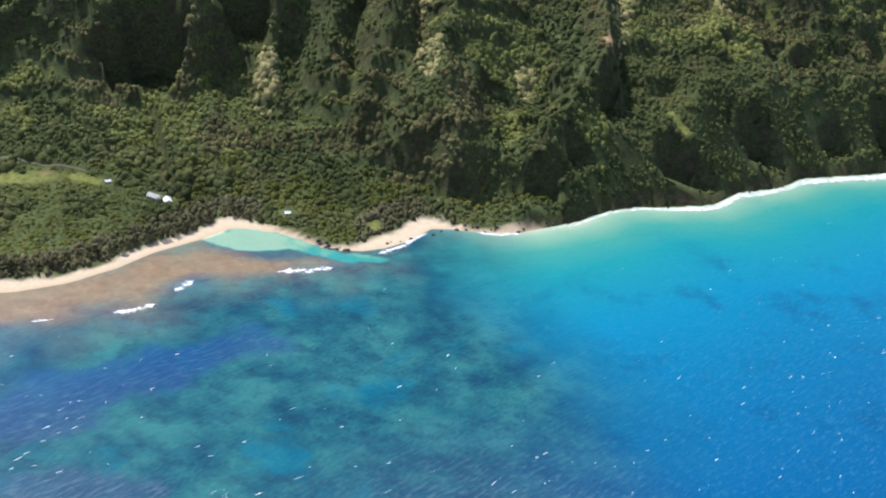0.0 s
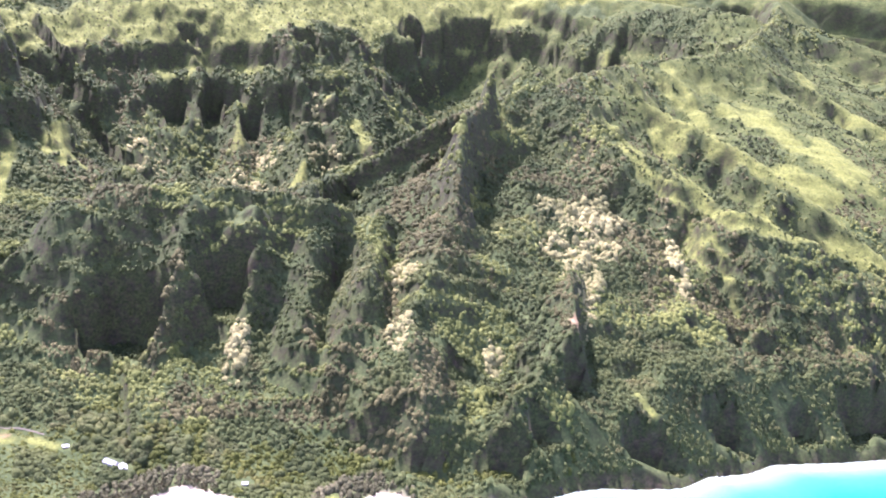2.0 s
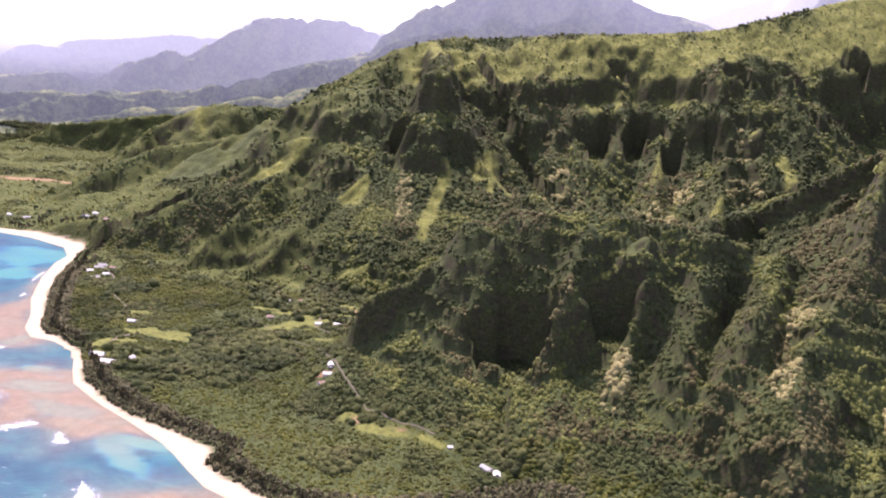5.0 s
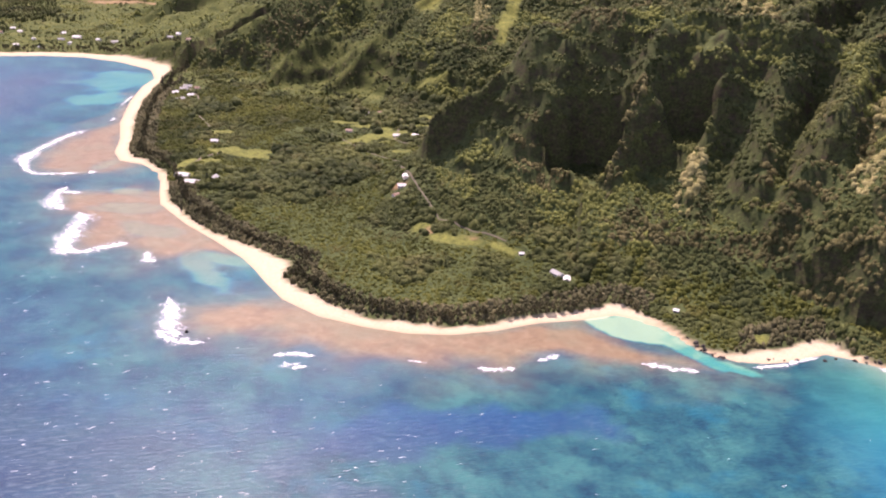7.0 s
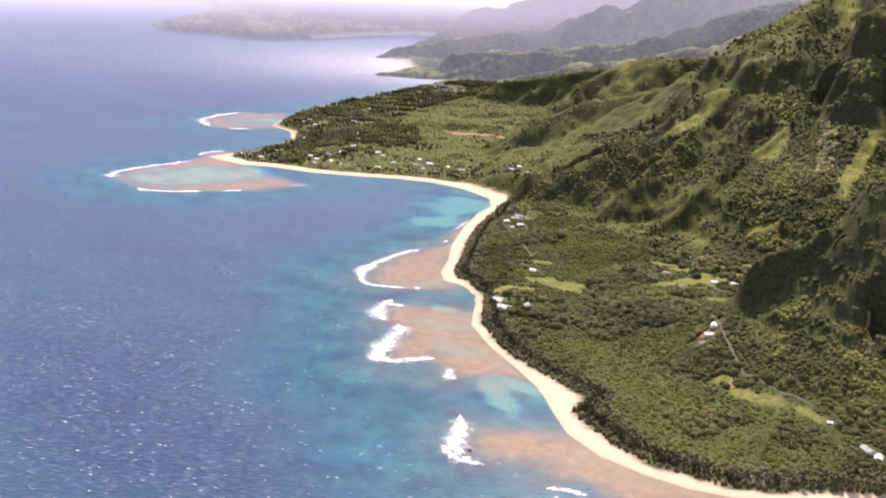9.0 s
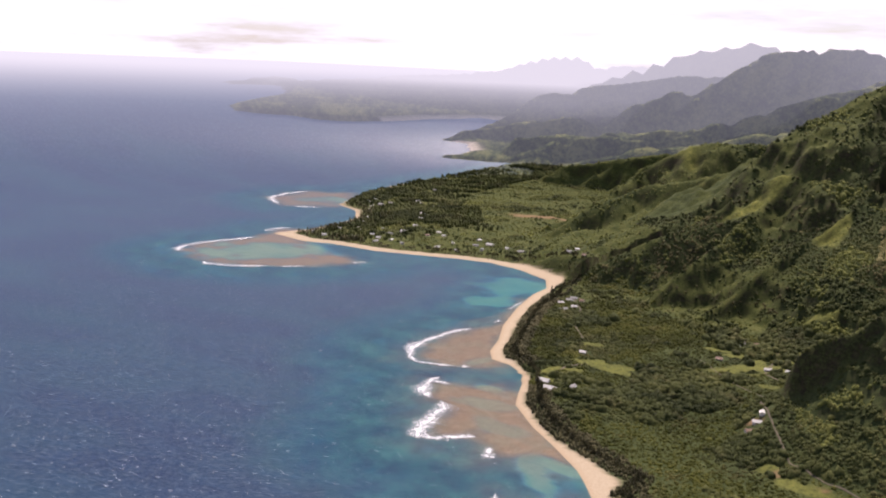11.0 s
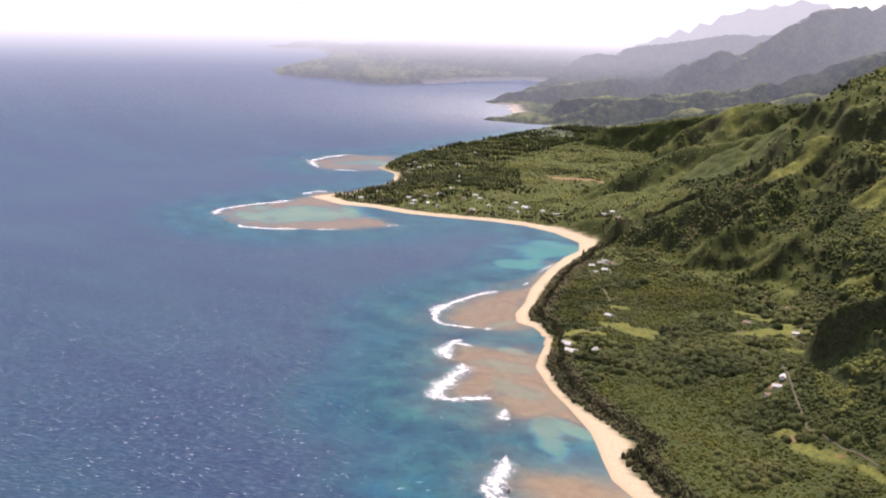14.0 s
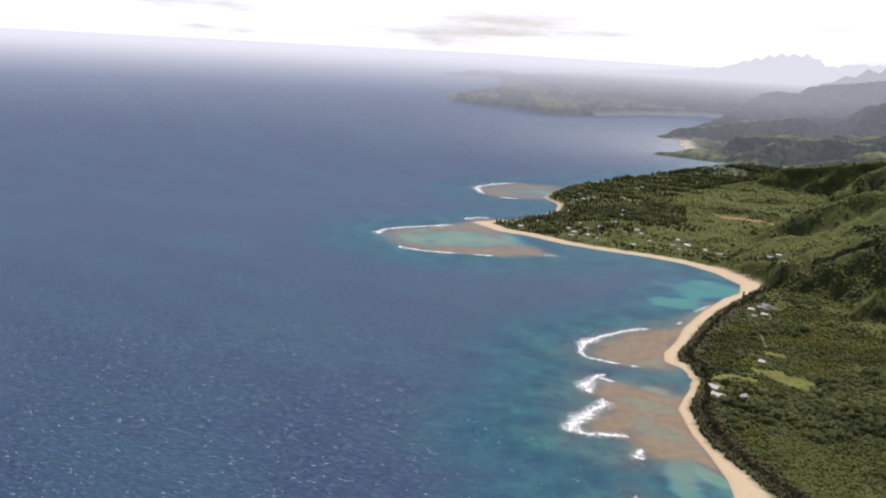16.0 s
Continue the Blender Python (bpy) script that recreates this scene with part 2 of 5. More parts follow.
SHORE_BEACH = [(-1016, 1209, 28), (-954, 1188, 14), (-893, 1116, 30), (-855, 1075, 32), (-768, 1030, 26), (-702, 1005, 24), (-620, 970, 45), (-585, 948, 72),
               (-551, 924, 34), (-504, 894, 44), (-443, 878, 38), (-385, 881, 32), (-332, 892, 30), (-286, 915, 26), (-246, 951, 22), (-214, 992, 14), (-171, 1028, 16)]
SHORE_LAGOON = [(-140, 1062, 22), (-108, 1062, 9), (-80, 1056, 3), (-56, 1042, 2), (-30, 1024, 2), (10, 1016, 13), (40, 1028, 24), (66, 1048, 26),
                (95, 1085, 26), (133, 1089, 5), (173, 1083, 2), (205, 1089, 2)]
SHORE_CLIFF = [(278, 1126, 0), (331, 1168, 0), (379, 1187, 0), (414, 1189, 0), (483, 1205, 0), (532, 1252, 0), (602, 1278, 0), (655, 1321, 0), (762, 1350, 0),
               (893, 1394, 0), (996, 1395, 0), (1071, 1401, 0), (1300, 1470, 0), (1700, 1560, 0), (2300, 1800, 0), (3400, 2000, 0)]
SHORE = SHORE_POINT + SHORE_BAY + SHORE_BEACH + SHORE_LAGOON + SHORE_CLIFF
INLAND = [(3600, 9000, 0), (-3300, 9000, 0), (-3960, 5200, 0)]

REEF_MAIN = [(20, 985), (-52, 963), (-104, 945), (-157, 928), (-214, 862), (-310, 826), (-395, 803), (-453, 799), (-516, 781), (-562, 778), (-596, 815), (-546, 866),
             (-499, 905), (-440, 905), (-330, 925), (-240, 980), (-180, 1045), (-135, 1025), (-95, 1000), (-30, 1000)]
REEF_HORNS = [(-1012, 1028), (-960, 985), (-905, 968), (-862, 900), (-817, 862), (-786, 928), (-720, 902), (-690, 945), (-625, 975), (-700, 1030), (-800, 1075), (-880, 1130), (-945, 1125)]
REEF_BAY = [(-1128, 1078), (-1195, 1145), (-1235, 1250), (-1252, 1390), (-1380, 1570), (-1360, 1600), (-1240, 1450), (-1120, 1290), (-1060, 1230), (-1010, 1200), (-1045, 1125)]
REEF_POINT = [(-2265, 1128), (-2330, 1242), (-2340, 1402), (-2443, 1540), (-2400, 1600), (-2230, 1510), (-2080, 1480), (-1880, 1490), (-1915, 1327), (-1985, 1195), (-2080, 1128)]
REEF_OUTER = [(-2760, 1950), (-2880, 1790), (-3060, 1840), (-3160, 2060), (-3040, 2230), (-2930, 2140)]
REEFS = [REEF_MAIN, REEF_HORNS, REEF_BAY, REEF_POINT, REEF_OUTER]


def nearest(X, Y, pts, closed=False):
    """Distance to a line of points, side (+ to the left), the segment and the share along it, for arrays."""
    p = np.array(pts, float)
    if closed:
        p = np.vstack([p, p[:1]])
    best = np.full(X.shape, 1e18)
    side, seg, share = np.zeros(X.shape), np.zeros(X.shape, int), np.zeros(X.shape)
    for i in range(len(p) - 1):
        ax, ay = p[i, :2]
        dx, dy = p[i + 1, :2] - p[i, :2]
        n2 = dx * dx + dy * dy
        u = np.clip(((X - ax) * dx + (Y - ay) * dy) / n2, 0, 1)
        ex, ey = X - ax - u * dx, Y - ay - u * dy
        d2 = ex * ex + ey * ey
        w = d2 < best
        best = np.where(w, d2, best)
        side = np.where(w, dx * (Y - ay) - dy * (X - ax), side)
        seg, share = np.where(w, i, seg), np.where(w, u, share)
    return np.sqrt(best), side, seg, share


def inside(X, Y, pts):
    r = np.zeros(X.shape, bool)
    n = len(pts)
    for i in range(n):
        (x1, y1), (x2, y2) = pts[i][:2], pts[(i + 1) % n][:2]
        if y1 != y2:
            r ^= ((y1 > Y) != (y2 > Y)) & (X < (x2 - x1) * (Y - y1) / (y2 - y1) + x1)
    return r


def shore(X, Y):
    """How far inland (sea: negative), and the sand's width there."""
    d, _, s, u = nearest(X, Y, SHORE)
    w = np.array([p[2] for p in SHORE] + [0.0], float)
    return np.where(inside(X, Y, SHORE + INLAND), d, -d), (w[s] * (1 - u) + w[s + 1] * u) * np.where(X < -250, np.where(X < -640, np.where((X > -1020) & (X < -700), 0.42, 0.56), 0.66), 1.0)


def hashed(ix, iy, seed):
    v = np.sin(ix * 127.1 + iy * 311.7 + seed * 74.7) * 43758.5453
    return v - np.floor(v)


def grain(X, Y, size, seed=0, octaves=4, fall=0.5):
    """Value noise, 0 to 1."""
    total, amp, norm = np.zeros(X.shape), 1.0, 0.0
    for o in range(octaves):
        x, y = X / size * 2**o + 17.3 * o, Y / size * 2**o - 9.1 * o
        ix, iy = np.floor(x), np.floor(y)
        fx, fy = x - ix, y - iy
        fx, fy = fx * fx * (3 - 2 * fx), fy * fy * (3 - 2 * fy)
        a, b, c, e = (hashed(ix + i, iy + j, seed + o) for i, j in ((0, 0), (1, 0), (0, 1), (1, 1)))
        total += amp * ((a * (1 - fx) + b * fx) * (1 - fy) + (c * (1 - fx) + e * fx) * fy)
        norm += amp
        amp *= fall
    return total / norm


# ridges: crest points (x, y, height), then how far the ground has dropped at distances to the left and to the right
SHARP = ((0, 15, 40, 90, 200, 400), (0, 30, 85, 140, 205, 290))
BROAD = ((0, 60, 150, 300, 600, 900), (0, 50, 120, 190, 320, 500))
SPUR = ((0, 40, 120, 280, 500), (0, 34, 85, 140, 200))
CLIFF = ((0, 14, 34, 60, 110, 250, 500), (0, 10, 95, 165, 200, 250, 330))
WALL = ((0, 60, 150, 225, 265, 325, 375, 440, 560, 800, 1100), (0, 30, 84, 134, 194, 232, 300, 348, 442, 550, 640))
BACKWALL = ((0, 100, 400, 900, 1500), (0, 110, 330, 520, 640))
SEASIDE = ((0, 60, 160, 300, 420, 600), (0, 45, 140, 265, 335, 430))
VALLEY = ((0, 40, 90, 160, 350, 600, 1000), (0, 25, 120, 210, 285, 400, 600))
FRONT = ((0, 25, 60, 100, 140, 190, 320, 480), (0, 8, 52, 106, 158, 200, 262, 330))
PYR = ((0, 60, 140, 280, 500), (0, 64, 132, 205, 300))
RIB = ((0, 14, 40, 80, 150, 300), (0, 12, 50, 104, 165, 240))
HEADWALL = ((0, 100, 200, 250, 275, 300, 330, 420, 700, 1000), (0, 66, 136, 186, 272, 298, 390, 432, 530, 640))
BLUFF = ((0, 5, 16, 38, 90, 160), (0, 4, 78, 108, 130, 160))
BEHIND = ((0, 35, 60, 100, 200, 400), (0, 20, 120, 190, 235, 300))
RIDGES_SPINE = [
    ("spine", [(262, 1945, 460), (300, 1990, 478), (361, 2071, 508), (420, 2180, 503), (514, 2371, 535), (721, 2720, 591), (1088, 2909, 673), (1400, 3480, 830), (1650, 4200, 1040)], VALLEY, BROAD, 45),
    ("knife", [(246, 1919, 524), (234, 1862, 462), (205, 1790, 446), (185, 1728, 434), (178, 1640, 380), (172, 1521, 302)], ((0, 6, 26, 60, 150, 300), (0, 10, 105, 145, 180, 240)), ((0, 6, 24, 50, 150, 300), (0, 10, 84, 116, 170, 240)), 14),
    ("spur", [(174, 1545, 305), (145, 1430, 236), (105, 1300, 172), (130, 1197, 112), (120, 1145, 40)], SPUR, SPUR, 26),
]
RIDGES_BENCH = [
    ("saddle", [(228, 1880, 450), (154, 1876, 413), (60, 1850, 350), (-15, 1839, 302), (-60, 1700, 290), (-60, 1560, 285)], ((0, 8, 20, 45, 58, 110, 250, 500), (0, 4, 40, 58, 100, 132, 200, 300)), BEHIND, 24),
    ("bench", [(47, 1570, 268), (-60, 1510, 286), (-210, 1492, 297), (-340, 1470, 282), (-388, 1440, 262)], FRONT, CLIFF, 20),
    ("shoulder", [(-250, 1500, 296), (-363, 1598, 291), (-430, 1740, 256), (-470, 1840, 150)], CLIFF, BEHIND, 40),
    ("bluff", [(-375, 1440, 255), (-400, 1412, 218), (-440, 1370, 190), (-485, 1330, 152), (-525, 1318, 118), (-548, 1335, 75)], BLUFF, ((0, 40, 100, 200), (0, 30, 90, 170)), 18),
]
RIDGES_SEAWARD = [
    ("rib", [(-345, 1400, 250), (-351, 1370, 196), (-356, 1340, 160), (-380, 1300, 108), (-403, 1235, 28)], RIB, RIB, 16),
    ("rib", [(-215, 1440, 288), (-222, 1345, 205), (-226, 1300, 135), (-228, 1255, 65)], RIB, RIB, 26),
    ("rib", [(-40, 1445, 255), (-36, 1360, 165), (-33, 1305, 132), (-30, 1230, 50)], RIB, SPUR, 30),
    ("rib", [(-133, 1440, 284), (-117, 1415, 236), (-122, 1369, 168), (-112, 1308, 112), (-90, 1220, 50)], SPUR, RIB, 30),
    ("rib", [(44, 1520, 262), (44, 1339, 199), (20, 1285, 135), (0, 1220, 60)], RIB, RIB, 20),
    ("nose", [(365, 1480, 228), (343, 1423, 219), (339, 1294, 172), (306, 1241, 148), (268, 1190, 128), (255, 1150, 70)], SHARP, SPUR, 30),
]
RIDGES_FLANK = [
    ("green", [(361, 2071, 526), (516, 1831, 400), (644, 1760, 348), (700, 1690, 322), (800, 1680, 290), (1000, 1660, 205), (1250, 1620, 110), (1400, 1560, 40)], BROAD, SEASIDE, 50),
    ("lawny", [(514, 2371, 541), (731, 2293, 470), (930, 2180, 380), (1200, 2020, 190), (1400, 1900, 80)], BROAD, BROAD, 70),
    ("west", [(1400, 3480, 830), (1950, 3250, 690), (2700, 2900, 420), (3300, 2600, 200)], BROAD, BROAD, 110),
    ("west", [(1088, 2909, 673), (1500, 2720, 470), (2000, 2420, 280), (2700, 2150, 100)], BROAD, BROAD, 110),
]
RIDGES_WALL = [
    ("flank", [(-1121, 2500, 487), (-1161, 2390, 425), (-1154, 2281, 351), (-1142, 2196, 289), (-1117, 2107, 226), (-1112, 1936, 145), (-1126, 1808, 80)], ((0, 60, 150, 300, 600), (0, 65, 170, 270, 400)), BROAD, 40),
    ("prow", [(-990, 2650, 560), (-900, 2480, 522), (-845, 2340, 488)], ((0, 30, 60, 120, 170, 300, 500), (0, 20, 110, 145, 245, 310, 400)), ((0, 30, 60, 120, 170, 300, 500), (0, 20, 110, 145, 245, 310, 400)), 45),
    ("rim", [(-1121, 2500, 487), (-1088, 2570, 522), (-1037, 2647, 552), (-969, 2808, 585), (-739, 2960, 622), (-481, 3102, 658), (-268, 3260, 700)], BACKWALL, WALL, 80),
]
RIDGES_EAST = [
    ("headwall", [(-268, 3260, 705), (-86, 3480, 785), (65, 3680, 855), (279, 3880, 914), (440, 4030, 952), (570, 4155, 988)], BACKWALL, HEADWALL, 40),
    ("massif", [(560, 4150, 985), (647, 4230, 1004), (777, 4330, 1048), (930, 4420, 1119), (1091, 4480, 1127), (1291, 4520, 1188), (1535, 4520, 1215), (1689, 4500, 1248), (2500, 4300, 1230)], BACKWALL, ((0, 300, 520, 560, 620, 660, 1000, 1300), (0, 180, 305, 400, 430, 530, 720, 900)), 70),
    ("head", [(600, 3950, 905), (1000, 3800, 862), (1330, 3560, 836)], BACKWALL, WALL, 70),
    ("east_a", [(-1117, 2050, 200), (-1256, 1933, 142), (-1400, 1850, 50)], BROAD, BROAD, 50),
]
RIDGES_FOOT = [
    ("east_b", [(-1140, 2430, 380), (-1250, 2420, 292), (-1459, 2370, 246), (-1480, 2200, 180), (-1465, 2080, 128), (-1450, 1990, 35)], BROAD, BROAD, 60),
    ("east_b", [(-1459, 2370, 246), (-1650, 2300, 195), (-1763, 2211, 122), (-1850, 2130, 45)], BROAD, BROAD, 60),
    ("east_c", [(-1250, 2830, 352), (-1500, 2800, 320), (-1766, 2651, 292), (-1906, 2613, 218), (-1870, 2330, 92), (-1950, 2220, 40)], BROAD, BROAD, 70),
    ("east_d", [(-1100, 3600, 500), (-1800, 3400, 265), (-2400, 3300, 190), (-2900, 3200, 90)], BROAD, BROAD, 90),
    ("buttress", [(-895, 2230, 300), (-918, 2085, 212), (-940, 1985, 165), (-962, 1890, 118), (-978, 1810, 70), (-990, 1735, 35)], ((0, 30, 80, 160, 300), (0, 50, 122, 165, 205)), PYR, 14),
]
RIDGES_KNOLLS = [
    ("buttress", [(-790, 2520, 380), (-705, 2384, 316), (-640, 2230, 180)], PYR, PYR, 14),
    ("buttress", [(-860, 2420, 320), (-815, 2300, 240), (-745, 2160, 130)], PYR, PYR, 14),
    ("buttress", [(-210, 2740, 320), (-137, 2564, 259), (-150, 2440, 165)], PYR, PYR, 14),
    ("buttress", [(-350, 2800, 374), (-330, 2700, 300), (-300, 2560, 205)], PYR, PYR, 14),
    ("buttress", [(-130, 3010, 420), (-108, 2855, 350), (-110, 2740, 250)], PYR, PYR, 16),
    ("buttress", [(-60, 3120, 380), (-30, 3020, 348), (-40, 2850, 260)], PYR, PYR, 16),
]
RIDGES = RIDGES_SPINE + RIDGES_BENCH + RIDGES_SEAWARD + RIDGES_FLANK + RIDGES_WALL + RIDGES_EAST + RIDGES_FOOT + RIDGES_KNOLLS
# hollows eaten into the cliffs and bluffs: x, y, half width, half depth, height of the floor
HOLLOWS_FRONT = [(-285, 1325, 50, 44, 74), (-158, 1372, 42, 34, 132), (-168, 1310, 18, 60, 95), (-45, 1290, 38, 32, 132), (42, 1285, 24, 38, 150), (18, 1556, 34, 46, 255),
                 (358, 1262, 30, 40, 86), (300, 1196, 30, 24, 44), (589, 1306, 48, 26, 10), (872, 1428, 52, 30, 12), (644, 1404, 46, 26, 112), (480, 1226, 40, 16, 8),
                 (272, 1770, 20, 40, 368), (82, 1836, 40, 10, 340), (-160, 1436, 50, 8, 256), (-300, 1408, 55, 8, 238)]
HOLLOWS_BACK = [(-900, 2235, 45, 42, 262), (-840, 2560, 32, 50, 385), (-735, 2590, 40, 22, 328), (-500, 2690, 42, 82, 275), (-410, 2790, 44, 80, 284),
                (-300, 2745, 30, 58, 260), (-165, 3003, 52, 26, 514), (-10, 3128, 60, 26, 536), (175, 3375, 75, 36, 546), (-147, 2870, 52, 18, 408), (-118, 2796, 50, 20, 330),
                (100, 3040, 95, 40, 415), (330, 3350, 60, 50, 488), (596, 3560, 50, 40, 566), (-508, 2935, 40, 20, 500)]
HOLLOWS_COAST = [(660, 1452, 52, 22, 124), (720, 1368, 46, 22, 18), (820, 1404, 34, 34, 11), (445, 1224, 36, 22, 9), (230, 1144, 40, 26, 14), (126, 1138, 30, 16, 14)]
HOLLOWS = HOLLOWS_FRONT + HOLLOWS_COAST + HOLLOWS_BACK


# the long bent crests are laid stretch by stretch
RIDGES = [(name, pts[i:i + 2], *rest) for name, pts, *rest in RIDGES if name in ("spine", "west") for i in range(len(pts) - 1)] + [r for r in RIDGES if r[0] not in ("spine", "west")]


def heights(X, Y, fine=True):
    sd, w = shore(X, Y)
    inland = np.maximum(sd - w, 0)
    H = 3 + 14 * (1 - np.exp(-inland / 400)) + np.minimum(inland, 1500) * 0.012 + 5 * grain(X, Y, 220, 3, 3) * np.clip(inland / 200, 0, 1)
    warp = (grain(X, Y, 130, 11, 4) - 0.5) * 2
    warp2 = (grain(X, Y, 45, 12, 3) - 0.5) * 2
    warp3 = (grain(X, Y, 19, 13, 2) - 0.5) * 2
    for name, pts, left, right, flute in RIDGES:
        d, s, seg, u = nearest(X, Y, pts)
        z = np.array([p[2] for p in pts] + [0.0], float)
        zr = z[seg] * (1 - u) + z[seg + 1] * u
        e = d + np.clip(d / 40, 0.15, 1) * (warp * flute * 0.55 + warp2 * flute * 0.4 + warp3 * np.minimum(flute, 40) * 0.3)
        if flute > 25:
            run = np.concatenate([[0], np.cumsum(np.hypot(*np.diff(np.array(pts)[:, :2], axis=0).T))])
            along = run[seg] * (1 - u) + run[np.minimum(seg + 1, len(run) - 1)] * u
            rill = 1 - np.abs(2 * grain(along + 0.15 * d, d * 0.22, 70, 15, 2) - 1)
            e = e + (rill - 0.5) * np.clip(d / 80, 0, 1) * 0.75 * flute
            if name == "rim":
                e = e + (grain(along, along * 0, 210, 19, 3) - 0.5) * 230 * np.clip((d - 50) / 150, 0, 1)
        e = np.maximum(e, 0)
        h = zr - np.where(s > 0, np.interp(e, left[0], left[1]), np.interp(e, right[0], right[1]))
        h = h - np.maximum(e - np.where(s > 0, left[0][-1], right[0][-1]), 0) * 1.0
        k = 10.0
        H = np.where(h > H - k, np.where(h > H + k, h, 0.5 * (H + h) + (h - H) ** 2 / (4 * k) + k / 4), H)
    steep = np.clip((H - 25) / 60, 0, 1)
    if fine:
        gully = 1 - np.abs(2 * grain(X, Y, 120, 5, 3) - 1)
        calm = 1 - 0.25 * np.clip((Y - 2700) / 100, 0, 1) - 0.6 * np.maximum(np.clip((Y - 1700) / 150, 0, 1), np.clip((-520 - X) / 100, 0, 1))
        H = H + steep * calm * ((gully**1.5 - 0.45) * 24 + (1 - np.abs(2 * grain(X, Y, 46, 7, 3) - 1) - 0.6) * 9 + (grain(X, Y, 20, 6, 3) - 0.5) * 4)
        band = 34.0
        q = H / band + (grain(X, Y, 150, 8, 3) - 0.5) * 3.2
        ledge = (np.floor(q) + np.clip((q - np.floor(q)) * 2.2 - 0.6, 0, 1) - q) * band
        H = H + ledge * steep * 0.42 * calm
    rag = (grain(X, Y, 30, 16, 3) - 0.5) * 1.3
    for hx, hy, ha, hb, floor in HOLLOWS:
        q = np.sqrt(((X - hx) / ha) ** 2 + ((Y - hy) / hb) ** 2) + rag
        H = np.minimum(H, floor + 6 * rag + np.maximum(q - 0.78, 0) * min(ha, hb) * 6.5 + np.maximum(Y - hy + hb, 0) * 0.12)
    bluff = 1.6 * np.clip(sd / 4, 0, 1) * (w < 8) + np.maximum(sd, 0) * np.where(w > 8, 0.09, 1.15) + np.maximum(inland - 2, 0) * np.where(w > 8, 1.3, 0.15) + 9 * np.clip((sd - 3) / 5, 0, 1) * (w < 5) * grain(X, Y, 60, 14, 3)
    H = np.minimum(H, bluff)
    return np.where(sd > 0, H, np.maximum(sd * 0.09, -6)), sd, w


def steps(*runs):
    """Grid lines from runs of (from, to, step)."""
    out = []
    for a, b, s in runs:
        out += list(np.arange(a, b, s))
    return np.array(out)


def sheet(name, xs, ys, Z, attrs, material, keep=None, smooth=True):
    """A grid as one mesh, with its named surface zones."""
    nx, ny = len(xs), len(ys)
    X, Y = np.meshgrid(xs, ys, indexing="ij")
    co = drawn_in(np.stack([X, Y, Z], -1)).reshape(-1, 3)
    i = np.arange(nx * ny).reshape(nx, ny)
    f = np.stack([i[:-1, :-1], i[1:, :-1], i[1:, 1:], i[:-1, 1:]], -1).reshape(-1, 4)
    if keep is not None:
        k = keep.reshape(-1)
        f = f[k[f].any(1)]
    used = np.unique(f)
    back = np.zeros(nx * ny, int)
    back[used] = np.arange(len(used))
    return soup(name, co[used], back[f], material, {a: v.reshape(-1)[used] for a, v in attrs.items()}, smooth)


def soup(name, co, faces, material, attrs=None, smooth=False):
    """A mesh object from arrays of corners and of faces with equally many corners."""
    me = bpy.data.meshes.new(name)
    n, m = faces.shape
    me.vertices.add(len(co))
    me.vertices.foreach_set("co", np.asarray(co, np.float32).ravel())
    me.loops.add(n * m)
    me.loops.foreach_set("vertex_index", np.asarray(faces, np.int32).ravel())
    me.polygons.add(n)
    me.polygons.foreach_set("loop_start", np.arange(0, n * m, m, dtype=np.int32))
    me.polygons.foreach_set("loop_total", np.full(n, m, np.int32))
    me.polygons.foreach_set("use_smooth", np.full(n, smooth))
    me.update(calc_edges=True)
    for a, v in (attrs or {}).items():
        me.attributes.new(a, "FLOAT", "POINT").data.foreach_set("value", np.asarray(v, np.float32))
    me.materials.append(material)
    return new(name, me)


def disc(X, Y, spots, ragged=0.6, size=60, seed=40):
    """Patches with ragged rims: x, y, half length, half width, turn in degrees."""
    r = np.zeros(X.shape)
    n = (grain(X, Y, size, seed, 4) - 0.5) * 2 * ragged
    for x, y, a, b, turn in spots:
        c, s = math.cos(radians(turn)), math.sin(radians(turn))
        u, v = ((X - x) * c + (Y - y) * s) / a, (-(X - x) * s + (Y - y) * c) / b
        r = np.maximum(r, np.clip((1.0 - np.sqrt(u * u + v * v) + n) * 3, 0, 1))
    return r


# clear sandy water between the reefs
POOLS = [(-640, 915, 74, 20, -32), (-1480, 1640, 120, 90, 30), (-2120, 1330, 120, 70, 60), (-1400, 1500, 60, 60, 0)]
TEAL = [(-2150, 1320, 215, 140, 70), (-880, 1035, 60, 26, 20), (-800, 985, 50, 26, 10), (-1060, 1180, 20, 40, 0), (-930, 1090, 40, 26, 0), (-2950, 1990, 120, 70, 60), (-640, 955, 40, 18, 0)]
LAGOON = [(-112, 1030, 44, 24, -26), (-148, 1034, 38, 18, -38), (-92, 1040, 60, 20, -22), (-40, 1014, 52, 13, -28), (5, 1000, 40, 9, -6)]
# meadows, clearings, pale groves
GRASS = [(-1140, 2110, 36, 90, -20), (-1250, 2440, 70, 26, 0), (-1780, 2640, 110, 30, -30), (400, 3900, 500, 200, 30)]
# grassy pyramids at the foot of the back wall: x, y, half width at the foot, half length
PYRAMIDS = [(-912, 2060, 44, 58), (-690, 2330, 34, 66), (-140, 2510, 42, 52), (-20, 2800, 34, 50), (-325, 2690, 24, 60), (-108, 2830, 24, 44)]
